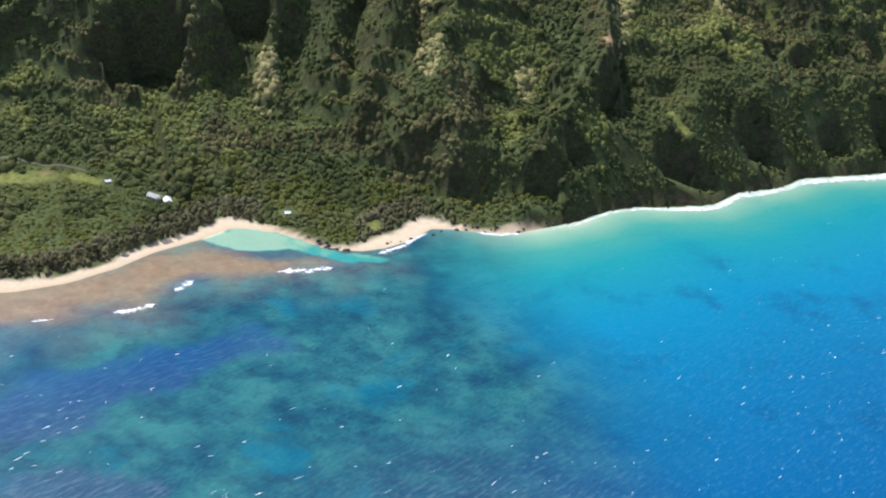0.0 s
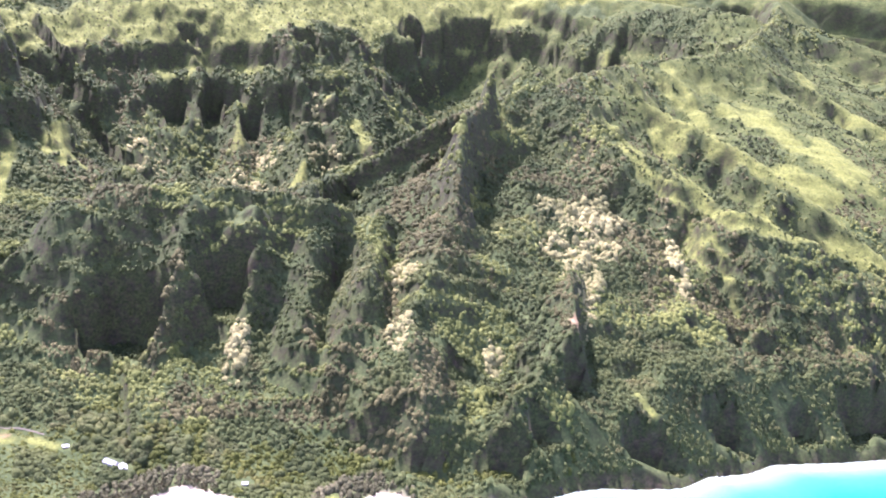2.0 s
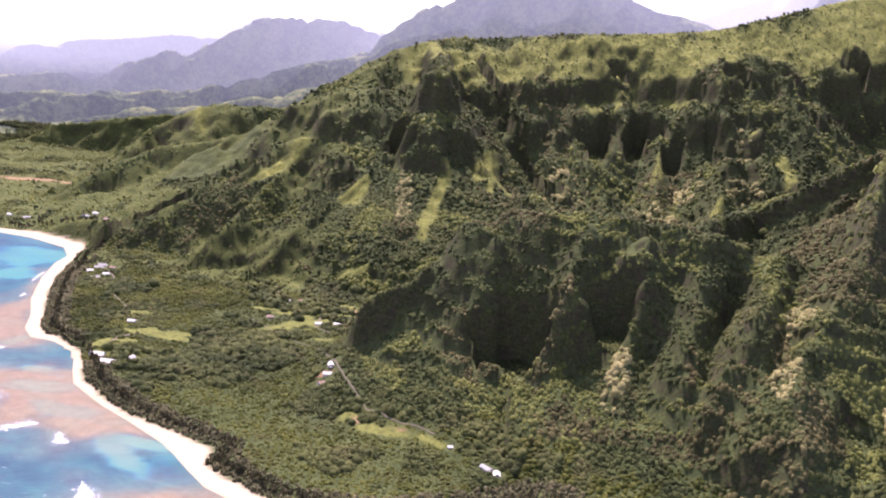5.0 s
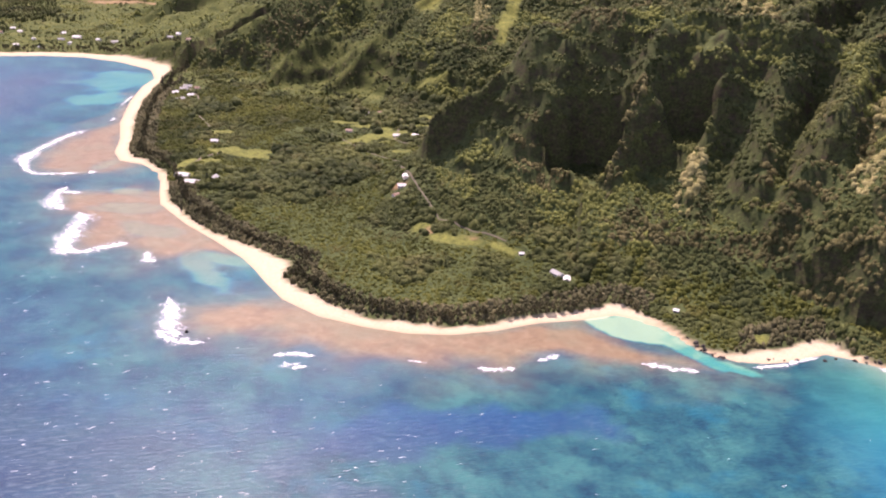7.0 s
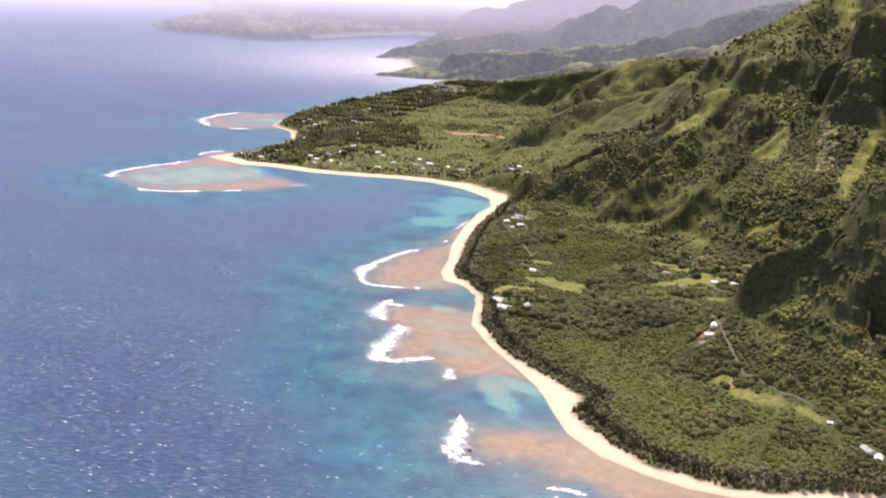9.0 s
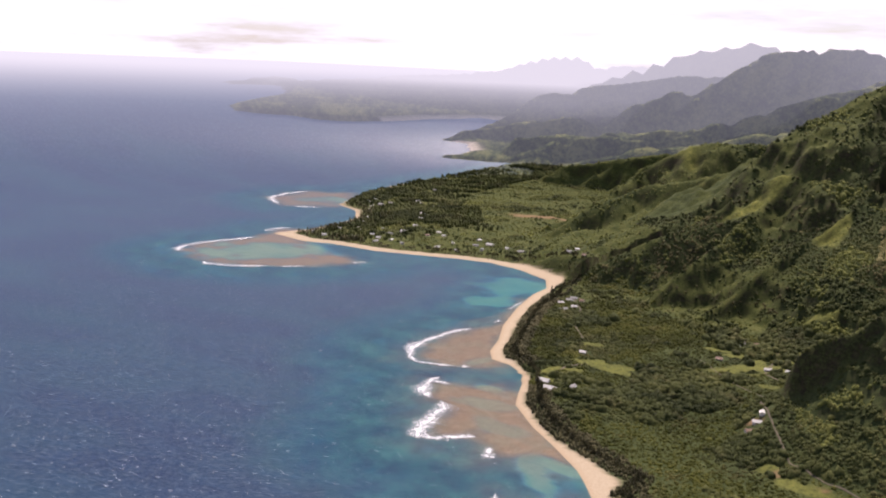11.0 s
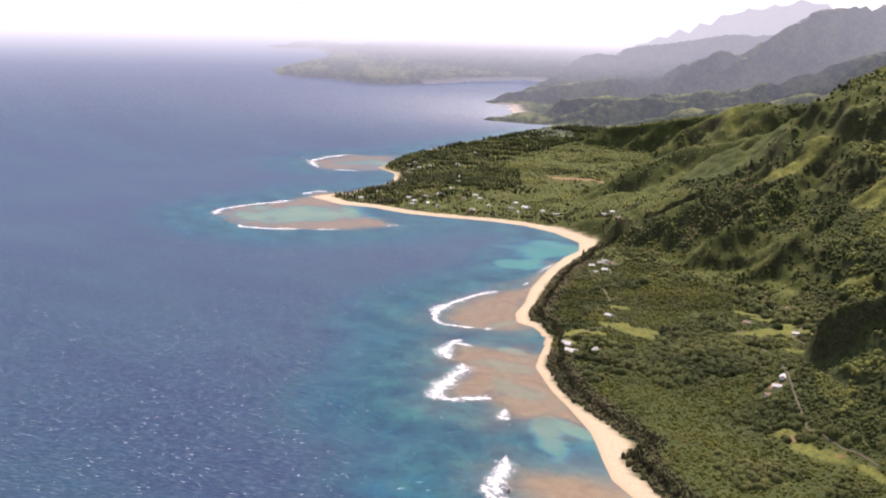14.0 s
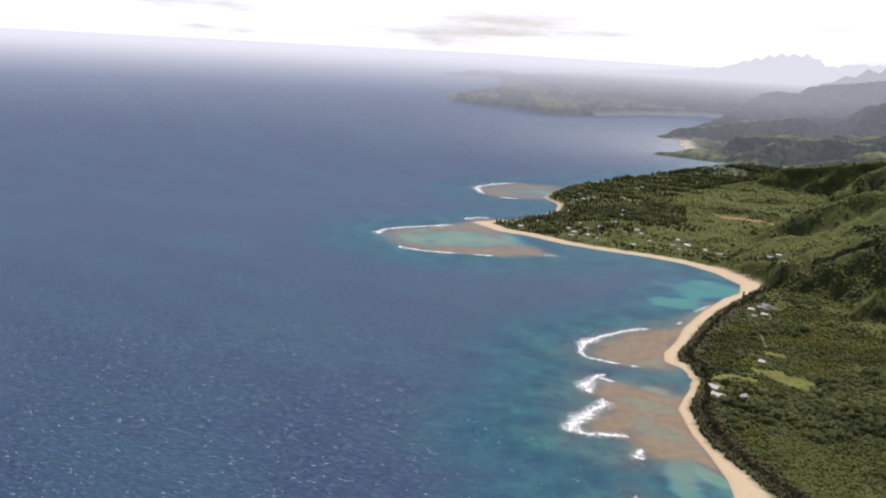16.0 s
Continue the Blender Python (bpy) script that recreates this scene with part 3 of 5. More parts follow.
# grassy strips down the ridges: line, half width
SWARDS = [([(-960, 2600), (-870, 2720), (-690, 2870), (-430, 3010), (-215, 3165), (140, 3500), (620, 3850), (1000, 3920)], 105), ([(-690, 2890), (-560, 2830)], 26), ([(-380, 3014), (-300, 2930)], 26), ([(-753, 2211), (-715, 1990)], 15)]
SWARDS += [([(-683, 2370), (-650, 2250)], 12), ([(827, 2734), (874, 2586), (880, 2420), (813, 2229)], 46), ([(813, 2229), (916, 2166), (1104, 2100)], 40), ([(560, 2200), (660, 2100), (700, 1980)], 36), ([(600, 1800), (645, 1716), (672, 1666), (761, 1677)], 34),
          ([(616, 1690), (643, 1609), (655, 1540)], 18), ([(761, 1677), (850, 1700), (1000, 1670), (1150, 1640)], 34), ([(974, 2641), (1065, 2576), (1126, 2443), (1190, 2339)], 60), ([(1000, 2060), (1180, 2030), (1339, 2000)], 50),
          ([(1340, 3054), (1361, 2769), (1460, 2714)], 70), ([(1813, 3194), (1791, 3007)], 60), ([(430, 1290), (462, 1245), (470, 1225)], 9)]
# grassy fingers between the coves of the back wall and down the knolls at its foot
SWARDS += [([(60, 3560), (300, 3760), (620, 4020), (900, 4220), (1300, 4300), (1700, 4280)], 170), ([(-666, 2782), (-598, 2803), (-522, 2794)], 20), ([(-481, 2926), (-497, 2816)], 13), ([(-447, 2992), (-367, 2957), (-322, 2918)], 18), ([(-239, 2925), (-303, 2905)], 14), ([(-746, 2199), (-733, 2128), (-695, 1954)], 16),
           ([(-699, 2350), (-614, 2293)], 14), ([(-699, 2350), (-689, 2252)], 16), ([(-17, 2823), (16, 2709)], 15), ([(-326, 2756), (-326, 2636)], 13), ([(502, 1849), (535, 1789), (578, 1750), (605, 1715), (605, 1580)], 24),
           ([(783, 2683), (832, 2624), (878, 2573)], 40), ([(805, 3515), (950, 3300)], 60)]
LAWN = [(-926, 1261, 26, 14, 30), (-916, 1322, 42, 16, 20), (-869, 1343, 36, 12, 10), (-893, 1196, 16, 14, 0), (-740, 1471, 44, 14, 30), (-752, 1560, 30, 20, 0), (-753, 1631, 40, 12, 20), (-723, 1675, 30, 14, 0), (-784, 1201, 30, 5, 25), (-724, 1239, 34, 5, 25)]
LAWN += [(-832, 1572, 30, 10, 20), (-780, 1826, 44, 16, 25), (-398, 1140, 46, 16, 10), (-340, 1150, 34, 12, 0), (-455, 1158, 16, 12, 0), (-746, 1493, 30, 40, 20), (-712, 1545, 40, 28, 0), (-700, 1605, 56, 22, 20), (-640, 1520, 34, 14, 10), (-800, 1560, 30, 14, 30), (-660, 1450, 26, 12, 0), (-880, 1322, 60, 22, -10), (-944, 1240, 16, 26, 0)]
LAWN += [(-900, 1200, 22, 16, 0), (26, 1076, 15, 20, -15), (-799, 1383, 22, 10, 0), (-1010, 1400, 40, 14, 30), (-2600, 2250, 60, 20, 20), (-610, 1380, 24, 10, 0)]
EARTH = [(-2180, 2360, 120, 34, 25), (-2020, 2420, 70, 24, 30), (274, 1200, 9, 7, 0), (340, 1330, 8, 16, 0), (-440, 1150, 10, 7, 0), (-545, 1250, 12, 9, 0), (38, 1104, 12, 6, 0), (-375, 1152, 8, 5, 0), (-690, 1650, 16, 12, 0)]
PALE = [(-124, 1310, 16, 60, 0), (100, 1435, 26, 44, 0), (92, 1300, 16, 46, 0), (405, 1690, 115, 66, 15), (390, 1600, 72, 60, 0), (380, 1500, 34, 80, 0), (375, 1420, 14, 50, 0), (560, 1600, 22, 90, 0), (-520, 2470, 60, 120, 10), (-250, 2500, 110, 90, 0),
        (-100, 2660, 60, 90, 0), (-800, 2080, 22, 110, 25), (-235, 2647, 40, 60, 0), (-135, 2800, 40, 60, 0), (230, 1330, 18, 40, 0)]
YELLOW = [(192, 1232, 44, 50, 0), (233, 1347, 40, 60, 0), (560, 1480, 60, 40, 0), (230, 1480, 40, 40, 0), (640, 1500, 50, 40, 0), (848, 1592, 40, 40, 0), (-100, 1450, 60, 30, 0), (-250, 1450, 50, 30, 0), (60, 1480, 40, 60, 0), (320, 1230, 30, 20, 0)]
DRY = [(140, 1240, 36, 60, 0), (100, 1187, 50, 26, 0), (15, 1225, 22, 46, 0), (-179, 1225, 22, 46, 0), (-345, 1300, 50, 40, 0), (333, 1390, 26, 60, 0), (-222, 1320, 12, 60, 0), (719, 2587, 60, 110, 0), (-350, 1450, 70, 30, 0), (-30, 1300, 14, 50, 0), (80, 1340, 16, 60, 0),
       (110, 1690, 60, 120, 0), (180, 1790, 30, 60, 0), (430, 2150, 70, 100, 0), (1300, 2458, 100, 60, 0), (-150, 1520, 120, 26, 0), (180, 1560, 16, 80, 0)]

TRACKS = [([(-609, 1337), (-556, 1288), (-491, 1223), (-438, 1176), (-383, 1169), (-330, 1165)], 3.4), ([(-820, 1490), (-771, 1462), (-729, 1440), (-690, 1419), (-620, 1400)], 3.4), ([(-760, 1640), (-720, 1560), (-700, 1510), (-640, 1490)], 4),
          ([(-900, 1215), (-930, 1240), (-940, 1275), (-925, 1310)], 7), ([(-1300, 1660), (-1220, 1600), (-1120, 1480), (-1040, 1420)], 5)]

# kind, length, width, wall height; then places and turns
HOUSES = [
    (("white", 22, 12, 4.2), [(-867, 1162, 20), (-904, 1182, 20), (-2158, 1811, 40), (-1880, 1912, 10), (-2392, 1809, 60), (-2675, 2088, 20)]),
]
HOUSES += [
    (("white", 12, 8, 3.0), [(-537, 1246, 35), (-541, 1264, 120), (-222, 1111, 110), (-826, 1608, 30), (-706, 1529, 30), (-675, 1545, 0), (-974, 1350, 15), (-1286, 1605, 60), (-1238, 1598, 40), (-1545, 1922, 15),
                            (-2477, 1900, 30), (-2049, 1878, 15), (-1818, 1924, 5), (-2186, 1649, 40), (-2227, 1902, 80), (-2802, 2149, 30), (-2612, 2219, 0), (-2261, 1715, 60), (-3007, 2275, 30), (-2475, 1962, 10), (-2900, 2330, 60), (-2330, 1690, 20)]),
]
HOUSES += [
    (("white", 13, 9, 3.0), [(-2306, 1743, 98), (-2135, 1699, 41), (-2321, 1871, 68), (-1942, 1769, 48), (-2764, 2094, 19), (-1950, 1931, 82), (-2932, 2293, 67), (-2843, 2218, 10), (-2095, 1894, 45), (-2673, 2045, 94), (-2816, 2088, 9), (-2474, 2106, 29), (-2258, 1590, 43), (-2382, 2067, 40), (-1877, 1787, 159), (-1958, 1839, 143), (-2429, 2078, 53), (-2523, 2200, 94), (-2662, 2240, 71), (-2337, 2008, 39), (-2181, 1711, 25), (-2088, 1712, 111)]),
]
HOUSES += [
    (("white", 6, 5, 2.6), [(-78, 1097, 10), (-300, 1148, 30), (-2240, 1790, 20)]),
]
HOUSES += [
    (("grey", 17, 9, 3.2), [(-2264, 1885, 113), (-2034, 1713, 159), (-2834, 2295, 56), (-2455, 2164, 143), (-2316, 1589, 147), (-2346, 1830, 127), (-1850, 1856, 130), (-1766, 1927, 53), (-2102, 1667, 96), (-2874, 2292, 93), (-2619, 1997, 66), (-2338, 2056, 93), (-238, 1118, 150), (-850, 1195, 110), (-824, 1635, 10), (-1289, 1637, 20), (-1236, 1563, 70), (-1562, 1910, 5), (-2695, 2139, 40), (-1899, 1875, 20), (-2161, 1761, 10), (-2906, 2505, 60), (-1297, 1658, 30), (-2560, 2030, 45), (-2380, 1870, 15), (-3070, 2600, 20)]),
]
HOUSES += [
    (("rust", 11, 8, 3.0), [(-535, 1226, 60), (-812, 1648, 60), (-800, 1519, 20), (-1460, 1858, 40), (-1266, 1652, 10), (-2740, 2230, 70), (-2080, 1840, 30)]),
]


def sward(X, Y):
    """How grassy the ground is, with ragged rims and thickets left in."""
    r = disc(X, Y, GRASS)
    n = (grain(X, Y, 70, 42, 4) - 0.5) * 2
    for x, y, half, long in PYRAMIDS:
        down = (y + long - Y) / (2 * long)
        r = np.maximum(r, np.clip((1 - np.abs(X - x) / (half * (0.2 + 0.9 * np.clip(down, 0, 1))) + 0.5 * n) * 3, 0, 1) * np.clip(down * 8, 0, 1) * np.clip((1 - down) * 5, 0, 1))
    for line, half in SWARDS:
        r = np.maximum(r, np.clip((1.0 - nearest(X, Y, line)[0] / (half * (0.62 if line[0][0] > 480 else 1.0)) + 0.7 * n) * 2.5, 0, 1))
    hill = disc(X, Y, [(1000, 2300, 520, 520, 0)], 0.3, 200) * np.clip((grain(X, Y, 120, 43, 4) - 0.53) * 12, 0, 1)
    return np.maximum(r, hill)


def open_hill(X, Y):
    """Eastern hills and the plain behind the point, under low scrub with trees in the gullies alone."""
    east = np.clip((-760 - X) / 120, 0, 1) * np.clip((Y - 1600 - 0.12 * (X + 1500)) / 90, 0, 1) * np.clip((-960 - X + np.clip(2000 - Y, 0, 200)) / 120, 0, 1)
    west = np.clip((X - 480) / 120, 0, 1) * np.clip((Y - 2000) / 120, 0, 1)
    back = np.clip((X - 150) / 150, 0, 1) * np.clip((Y - 3330) / 120, 0, 1)
    return np.maximum(np.maximum(east, west), back) * np.clip((grain(X, Y, 130, 71, 4) - 0.36) * 9, 0.15, 1)


gx = steps((-20000, -6000, 1400), (-6000, -2600, 40), (-2600, -1500, 14), (-1500, 900, 7), (900, 1500, 14), (1500, 3500, 60))
gy = steps((860, 1960, 7), (1960, 3300, 10), (3300, 4800, 16), (4800, 5500, 60))
gx = gx[gx > -3700]
X, Y = np.meshgrid(gx, gy, indexing="ij")
Z, SD, SW = heights(X, Y)
dzx, dzy = np.gradient(Z, gx, gy)
slope = np.hypot(dzx, dzy)
zones = {
    "sand": np.clip((SW + 3 - SD + (grain(X, Y, 25, 21, 3) - 0.5) * 14) / 4, 0, 1) * (SW > 1),
    "wet": np.clip(1 - SD / 7, 0, 1),
    "rock": np.clip((slope - 1.15) * 1.4, 0, 1) * (1 - np.clip((SW + 3 - SD) / 4, 0, 1)) + np.clip(1 - SD / 12, 0, 1) * (SW < 6),
    "low": open_hill(X, Y),
    "grass": np.clip(sward(X, Y) * np.clip(2.6 - slope, 0.2, 1) + disc(X, Y, LAWN, 0.75, 22) * 0.8, 0, 1),
    "earth": disc(X, Y, EARTH, 0.5, 20),
}
zones["rock"] = np.clip(zones["rock"], 0, 1)
reach = np.hypot(X - HUB.x, Y - HUB.y)
ground = tagged(sheet("ground", gx, gy, Z, zones, GROUND, (SD > -25) & (reach < np.where(X > -1200, 5200, 4500))), "green volcanic coast with steep fluted ridges and sandy beaches", "ground", kind="structure")

# ---- sea ----
wx = steps((-90000, -20000, 10000), (-20000, -6000, 1000), (-6000, -2600, 80), (-2600, -1500, 20), (-1500, -260, 8), (-260, 160, 3.5), (160, 900, 8), (900, 1500, 30), (1500, 4000, 250))
wy = steps((-4000, 0, 500), (0, 500, 60), (500, 940, 8), (940, 1120, 3.5), (1120, 1500, 8), (1500, 2300, 20), (2300, 6000, 120), (6000, 20000, 1000), (20000, 60000, 10000))
X, Y = np.meshgrid(wx, wy, indexing="ij")
SD, SW = shore(X, Y)
reef, gap = np.zeros(X.shape), -SD
fray = (grain(X, Y, 40, 31, 4) - 0.5) * 26
for r in REEFS:
    d, _, _, _ = nearest(X, Y, r, True)
    d = np.where(inside(X, Y, r), -d, d)
    reef = np.maximum(reef, np.clip((16 - d + fray * 1.8) / 46, 0, 1))
    reef = np.maximum(reef, 0.42 * np.clip((70 - d + fray * 3) / 110, 0, 1) * (X > -1300))
    gap = np.minimum(gap, d)
gap = np.maximum(gap, 0)
west = np.clip((X + 30 - np.clip(930 - Y, 0, 400) * 0.45) / 190, 0, 1)
coast = np.maximum(-SD, 0)
shoal = np.exp(-(coast + fray * 0.6) / (14 + 210 * west)) * 0.98
pool, lagoon = disc(X, Y, POOLS, 0.7, 40), disc(X, Y, LAGOON, 0.35, 30)
pool, lagoon = np.clip(pool * 2.5, 0, 1), np.clip(lagoon * 2.5, 0, 1)
teal = disc(X, Y, TEAL, 0.6, 40)
shoal = np.maximum(np.maximum(shoal, teal * (0.72 + 0.2 * grain(X, Y, 50, 34, 3))), np.maximum(pool * (0.62 + 0.15 * grain(X, Y, 50, 33, 3)), lagoon * np.clip(0.84 - (X + 60) / 300 + 0.35 * (grain(X, Y, 26, 35, 3) - 0.5), 0.58, 0.91)))
DROP = [(-235, 690, 120, 75, 20), (-205, 605, 70, 34, 0), (-130, 790, 90, 34, 28)]  # deep blue water off the coral
offing = np.clip((gap - 60) / 160, 0, 1) * np.clip(1 - west * 1.2, 0, 1) * 0.9 * np.clip((coast - 40) / 120, 0, 1)
drop = disc(X, Y, DROP, 0.8, 50)
coral = np.clip((gap + 8) / 10, 0, 1) * np.clip((480 - gap) / 200, 0, 1) * np.clip((X + 500) / 250, 0, 1) * np.clip((230 + np.clip(930 - Y, 0, 400) * 0.5 - X) / 160, 0, 1)
coral = np.maximum(coral, 0.9 * np.clip((260 - gap) / 160, 0, 1) * np.clip((-X - 150) / 250, 0, 1)) * (1 - 0.75 * drop) * (1 - np.maximum(np.maximum(0.8 * pool, teal), lagoon))
reef = reef * (1 - lagoon) * (1 - np.where(X < -1500, 0.65, 0.25) * teal)
# the sea carries painted haze too, thicker with distance from 2000 m on
water = tagged(sheet("water", wx, wy, np.zeros(X.shape), {"reef": reef * 0.92, "silt": np.clip(0.8 * disc(X, Y, POOLS, 0.7, 40) + 0.5 * teal, 0, 0.75) * np.where(X > -1200, 1.0, 0.2), "shoal": np.clip(shoal, 0, 1), "offing": offing, "coral": coral, "haze_glow": 0.97 * (1 - np.exp(-np.maximum(np.hypot(X - HUB.x, Y - HUB.y) - 2000, 0) / 11000))}, WATER),
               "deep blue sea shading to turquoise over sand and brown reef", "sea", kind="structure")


# ---- the far coast and mountains ----
FAR_SHORE = [(-3300, 2900), (-3741, 3706), (-3881, 3599), (-4076, 3527), (-4178, 3489), (-4199, 3700), (-4387, 3940), (-4880, 4300), (-5149, 4304), (-5326, 4534), (-5900, 5400),
             (-6788, 6397), (-7063, 6249), (-7144, 5772), (-6981, 5332), (-6886, 5023), (-6879, 4672), (-7132, 4491), (-7592, 4531), (-7861, 4391), (-8306, 4330), (-9152, 4699),
             (-10427, 5676), (-11807, 6827), (-14319, 8208), (-15654, 8746), (-15769, 8030), (-16643, 8236), (-17500, 9500), (-17500, 20000), (6000, 20000), (6000, 2500)]
HILL = ((0, 200, 500, 1000, 2000), (0, 62, 135, 225, 380))
MOUNT = ((0, 300, 700, 1500, 3000), (0, 190, 400, 700, 1000))
FAR_MOUNTAINS = [
    ([(-14859, 13179, 410), (-14515, 13566, 585), (-14134, 13972, 728), (-13718, 14392, 744), (-13437, 14660, 542), (-13207, 14873, 614), (-12400, 15500, 620)], MOUNT, 70),
    ([(-8000, 8800, 360), (-7583, 9169, 574), (-7354, 9362, 720), (-7072, 9587, 790), (-6601, 9933, 905), (-6202, 10199, 753)], MOUNT, 90),
    ([(-6008, 5900, 265), (-5586, 6257, 386), (-5387, 6440, 417), (-5088, 6694, 496), (-4711, 6982, 501), (-4300, 7200, 560)], HILL, 130),
    ([(-3937, 5700, 490), (-3795, 5798, 600), (-3707, 5856, 666), (-3426, 6028, 712), (-3230, 6138, 719), (-2951, 6280, 640)], MOUNT, 110),
]
FAR_HILLS = [
    ([(-2577, 5362, 570), (-2318, 5481, 810), (-2150, 5551, 892), (-1920, 5637, 992), (-1547, 5755, 1024), (-1224, 5836, 1033), (-1000, 5880, 910), (-740, 5922, 900)], MOUNT, 100),
    ([(-1275, 7863, 1015), (-721, 7938, 1225), (-238, 7971, 1302), (-52, 7976, 1259)], MOUNT, 100),
    ([(-239, 6469, 1050), (-114, 6474, 1197), (91, 6477, 1277), (475, 6464, 1333), (663, 6450, 1244), (945, 6418, 1199)], MOUNT, 80),
    ([(-4150, 6773, 640), (-3824, 6966, 700), (-3356, 7206, 686)], MOUNT, 120),
    ([(-3809, 4220, 130), (-3560, 4451, 165), (-3354, 4623, 215), (-3075, 4833, 300), (-2732, 5056, 442), (-2300, 5400, 560)], HILL, 210),
]
FAR_CAPES = [
    ([(-3388, 3900, 60), (-3181, 4060, 130), (-2998, 4180, 165), (-2781, 4330, 215), (-2358, 4600, 340)], HILL, 190),
    ([(300, 5200, 1000), (573, 5454, 1125), (1017, 5394, 1209), (1332, 5330, 1270), (1567, 5266, 1302), (2034, 5109, 1334), (2800, 4800, 1350)], MOUNT, 90),
    ([(1650, 4200, 1040), (1700, 4700, 1180), (1567, 5266, 1302)], MOUNT, 90),
    ([(-5360, 4571, 40), (-5169, 4816, 92), (-5064, 4933, 146), (-4930, 5077, 172), (-4792, 5217, 178), (-4600, 5400, 130)], ((0, 120, 300, 600), (0, 50, 110, 170)), 60),
]
FAR_POINT = [
    ([(-16389, 8123, 0), (-16162, 8579, 130), (-16019, 8851, 167), (-15920, 9033, 168), (-15767, 9305, 124), (-15400, 9919, 165), (-14252, 11551, 329), (-13638, 12292, 424)], HILL, 200),
]
FAR_RIDGES = FAR_MOUNTAINS + FAR_HILLS + FAR_CAPES + FAR_POINT


def distance_mat():
    k = Mat("distant_land", 0.95, 0.05)
    a, b = k.noise(26, 6, 0.75), k.noise(120, 6, 0.7)
    c = k.ramp(k.mix(0.5, a, b), (0.42, (0.022, 0.034, 0.014)), (0.48, (0.066, 0.086, 0.030)), (0.55, (0.15, 0.160, 0.056)), (0.68, (0.22, 0.21, 0.09)))
    c = k.mix(k.attr("sand"), c, (0.7, 0.6, 0.48))
    k.bump(k.mix(0.5, a, k.noise(14, 4, 0.7)), 14, 0.8)
    k.colour(c)
    return k.paint_haze()


fx = steps((-17600, -7200, 160), (-7200, -2200, 45), (-2200, 3500, 70))
fy = steps((3000, 7000, 45), (7000, 16000, 160))
X, Y = np.meshgrid(fx, fy, indexing="ij")
d, _, _, _ = nearest(X, Y, FAR_SHORE, True)
SD = np.where(inside(X, Y, FAR_SHORE), d, -d)
H = 4 + 26 * np.clip(SD / 60, 0, 1) * (X < -6800) + 22 * grain(X, Y, 500, 61, 4) * np.clip(SD / 300, 0, 1) + 7 * np.clip(SD / 30, 0, 1)
for pts, fall, flute in FAR_RIDGES:
    d, s, seg, u = nearest(X, Y, pts)
    z = np.array([p[2] for p in pts] + [0.0], float)
    e = np.maximum(d + np.clip(d / 200, 0.1, 1) * ((grain(X, Y, 420, 62, 4) - 0.5) * 5 * flute + (grain(X, Y, 150, 63, 3) - 0.5) * 2.0 * flute), 0)
    H = np.maximum(H, z[seg] * (1 - u) + z[seg + 1] * u - np.interp(e, fall[0], fall[1]) - np.maximum(e - fall[0][-1], 0) * 0.4)
vale = np.clip(1 - np.abs(grain(X, Y, 300, 64, 3) - 0.5) * 9, 0, 1)
H = H - 46 * vale * np.clip((H - 40) / 160, 0, 1) * (X > -7200) * (Y < 7000)
H = np.minimum(H, 1 + np.maximum(SD, 0) * 0.9)
reach = np.hypot(X - HUB.x, Y - HUB.y)
H = np.where(SD > 0, H, -4) - 40 * np.clip((4700 - reach) / 300, 0, 1) * (X > -2600) - 60 * np.clip((5400 - reach) / 300, 0, 1) * (X > -1200) - 14 * np.clip((4700 - reach) / 300, 0, 1)
strand = np.clip(1.4 - SD / 55, 0, 1) * (((X > -7200) & (X < -6700) & (Y > 5000)) | ((X > -5000) & (X < -4330) & (Y > 3850) & (Y < 4330)))
# haze is painted onto the far land as a glow, thicker with distance
tagged(sheet("backdrop", fx, fy, H, {"sand": strand, "haze_glow": np.clip(0.05 + 0.85 * (1 - np.exp(-np.maximum(reach - 4200, 0) / 9000)) + 0.20 * np.clip((H - 60) / 160, 0, 1) * np.clip((-3000 - X) / 1500, 0, 1) * np.clip((reach - 6800) / 1200, 0, 1) + 0.36 * np.clip((Y - 4600) / 2200, 0, 1) * np.clip((X + 4800) / 2000, 0, 1) * np.clip((900 - X) / 1500, 0.1, 1), 0, 0.9)}, distance_mat(), (SD > -60) & (reach > 4050)),
       "blue-green far coast and mountains with painted-on haze", "distant land", kind="structure")

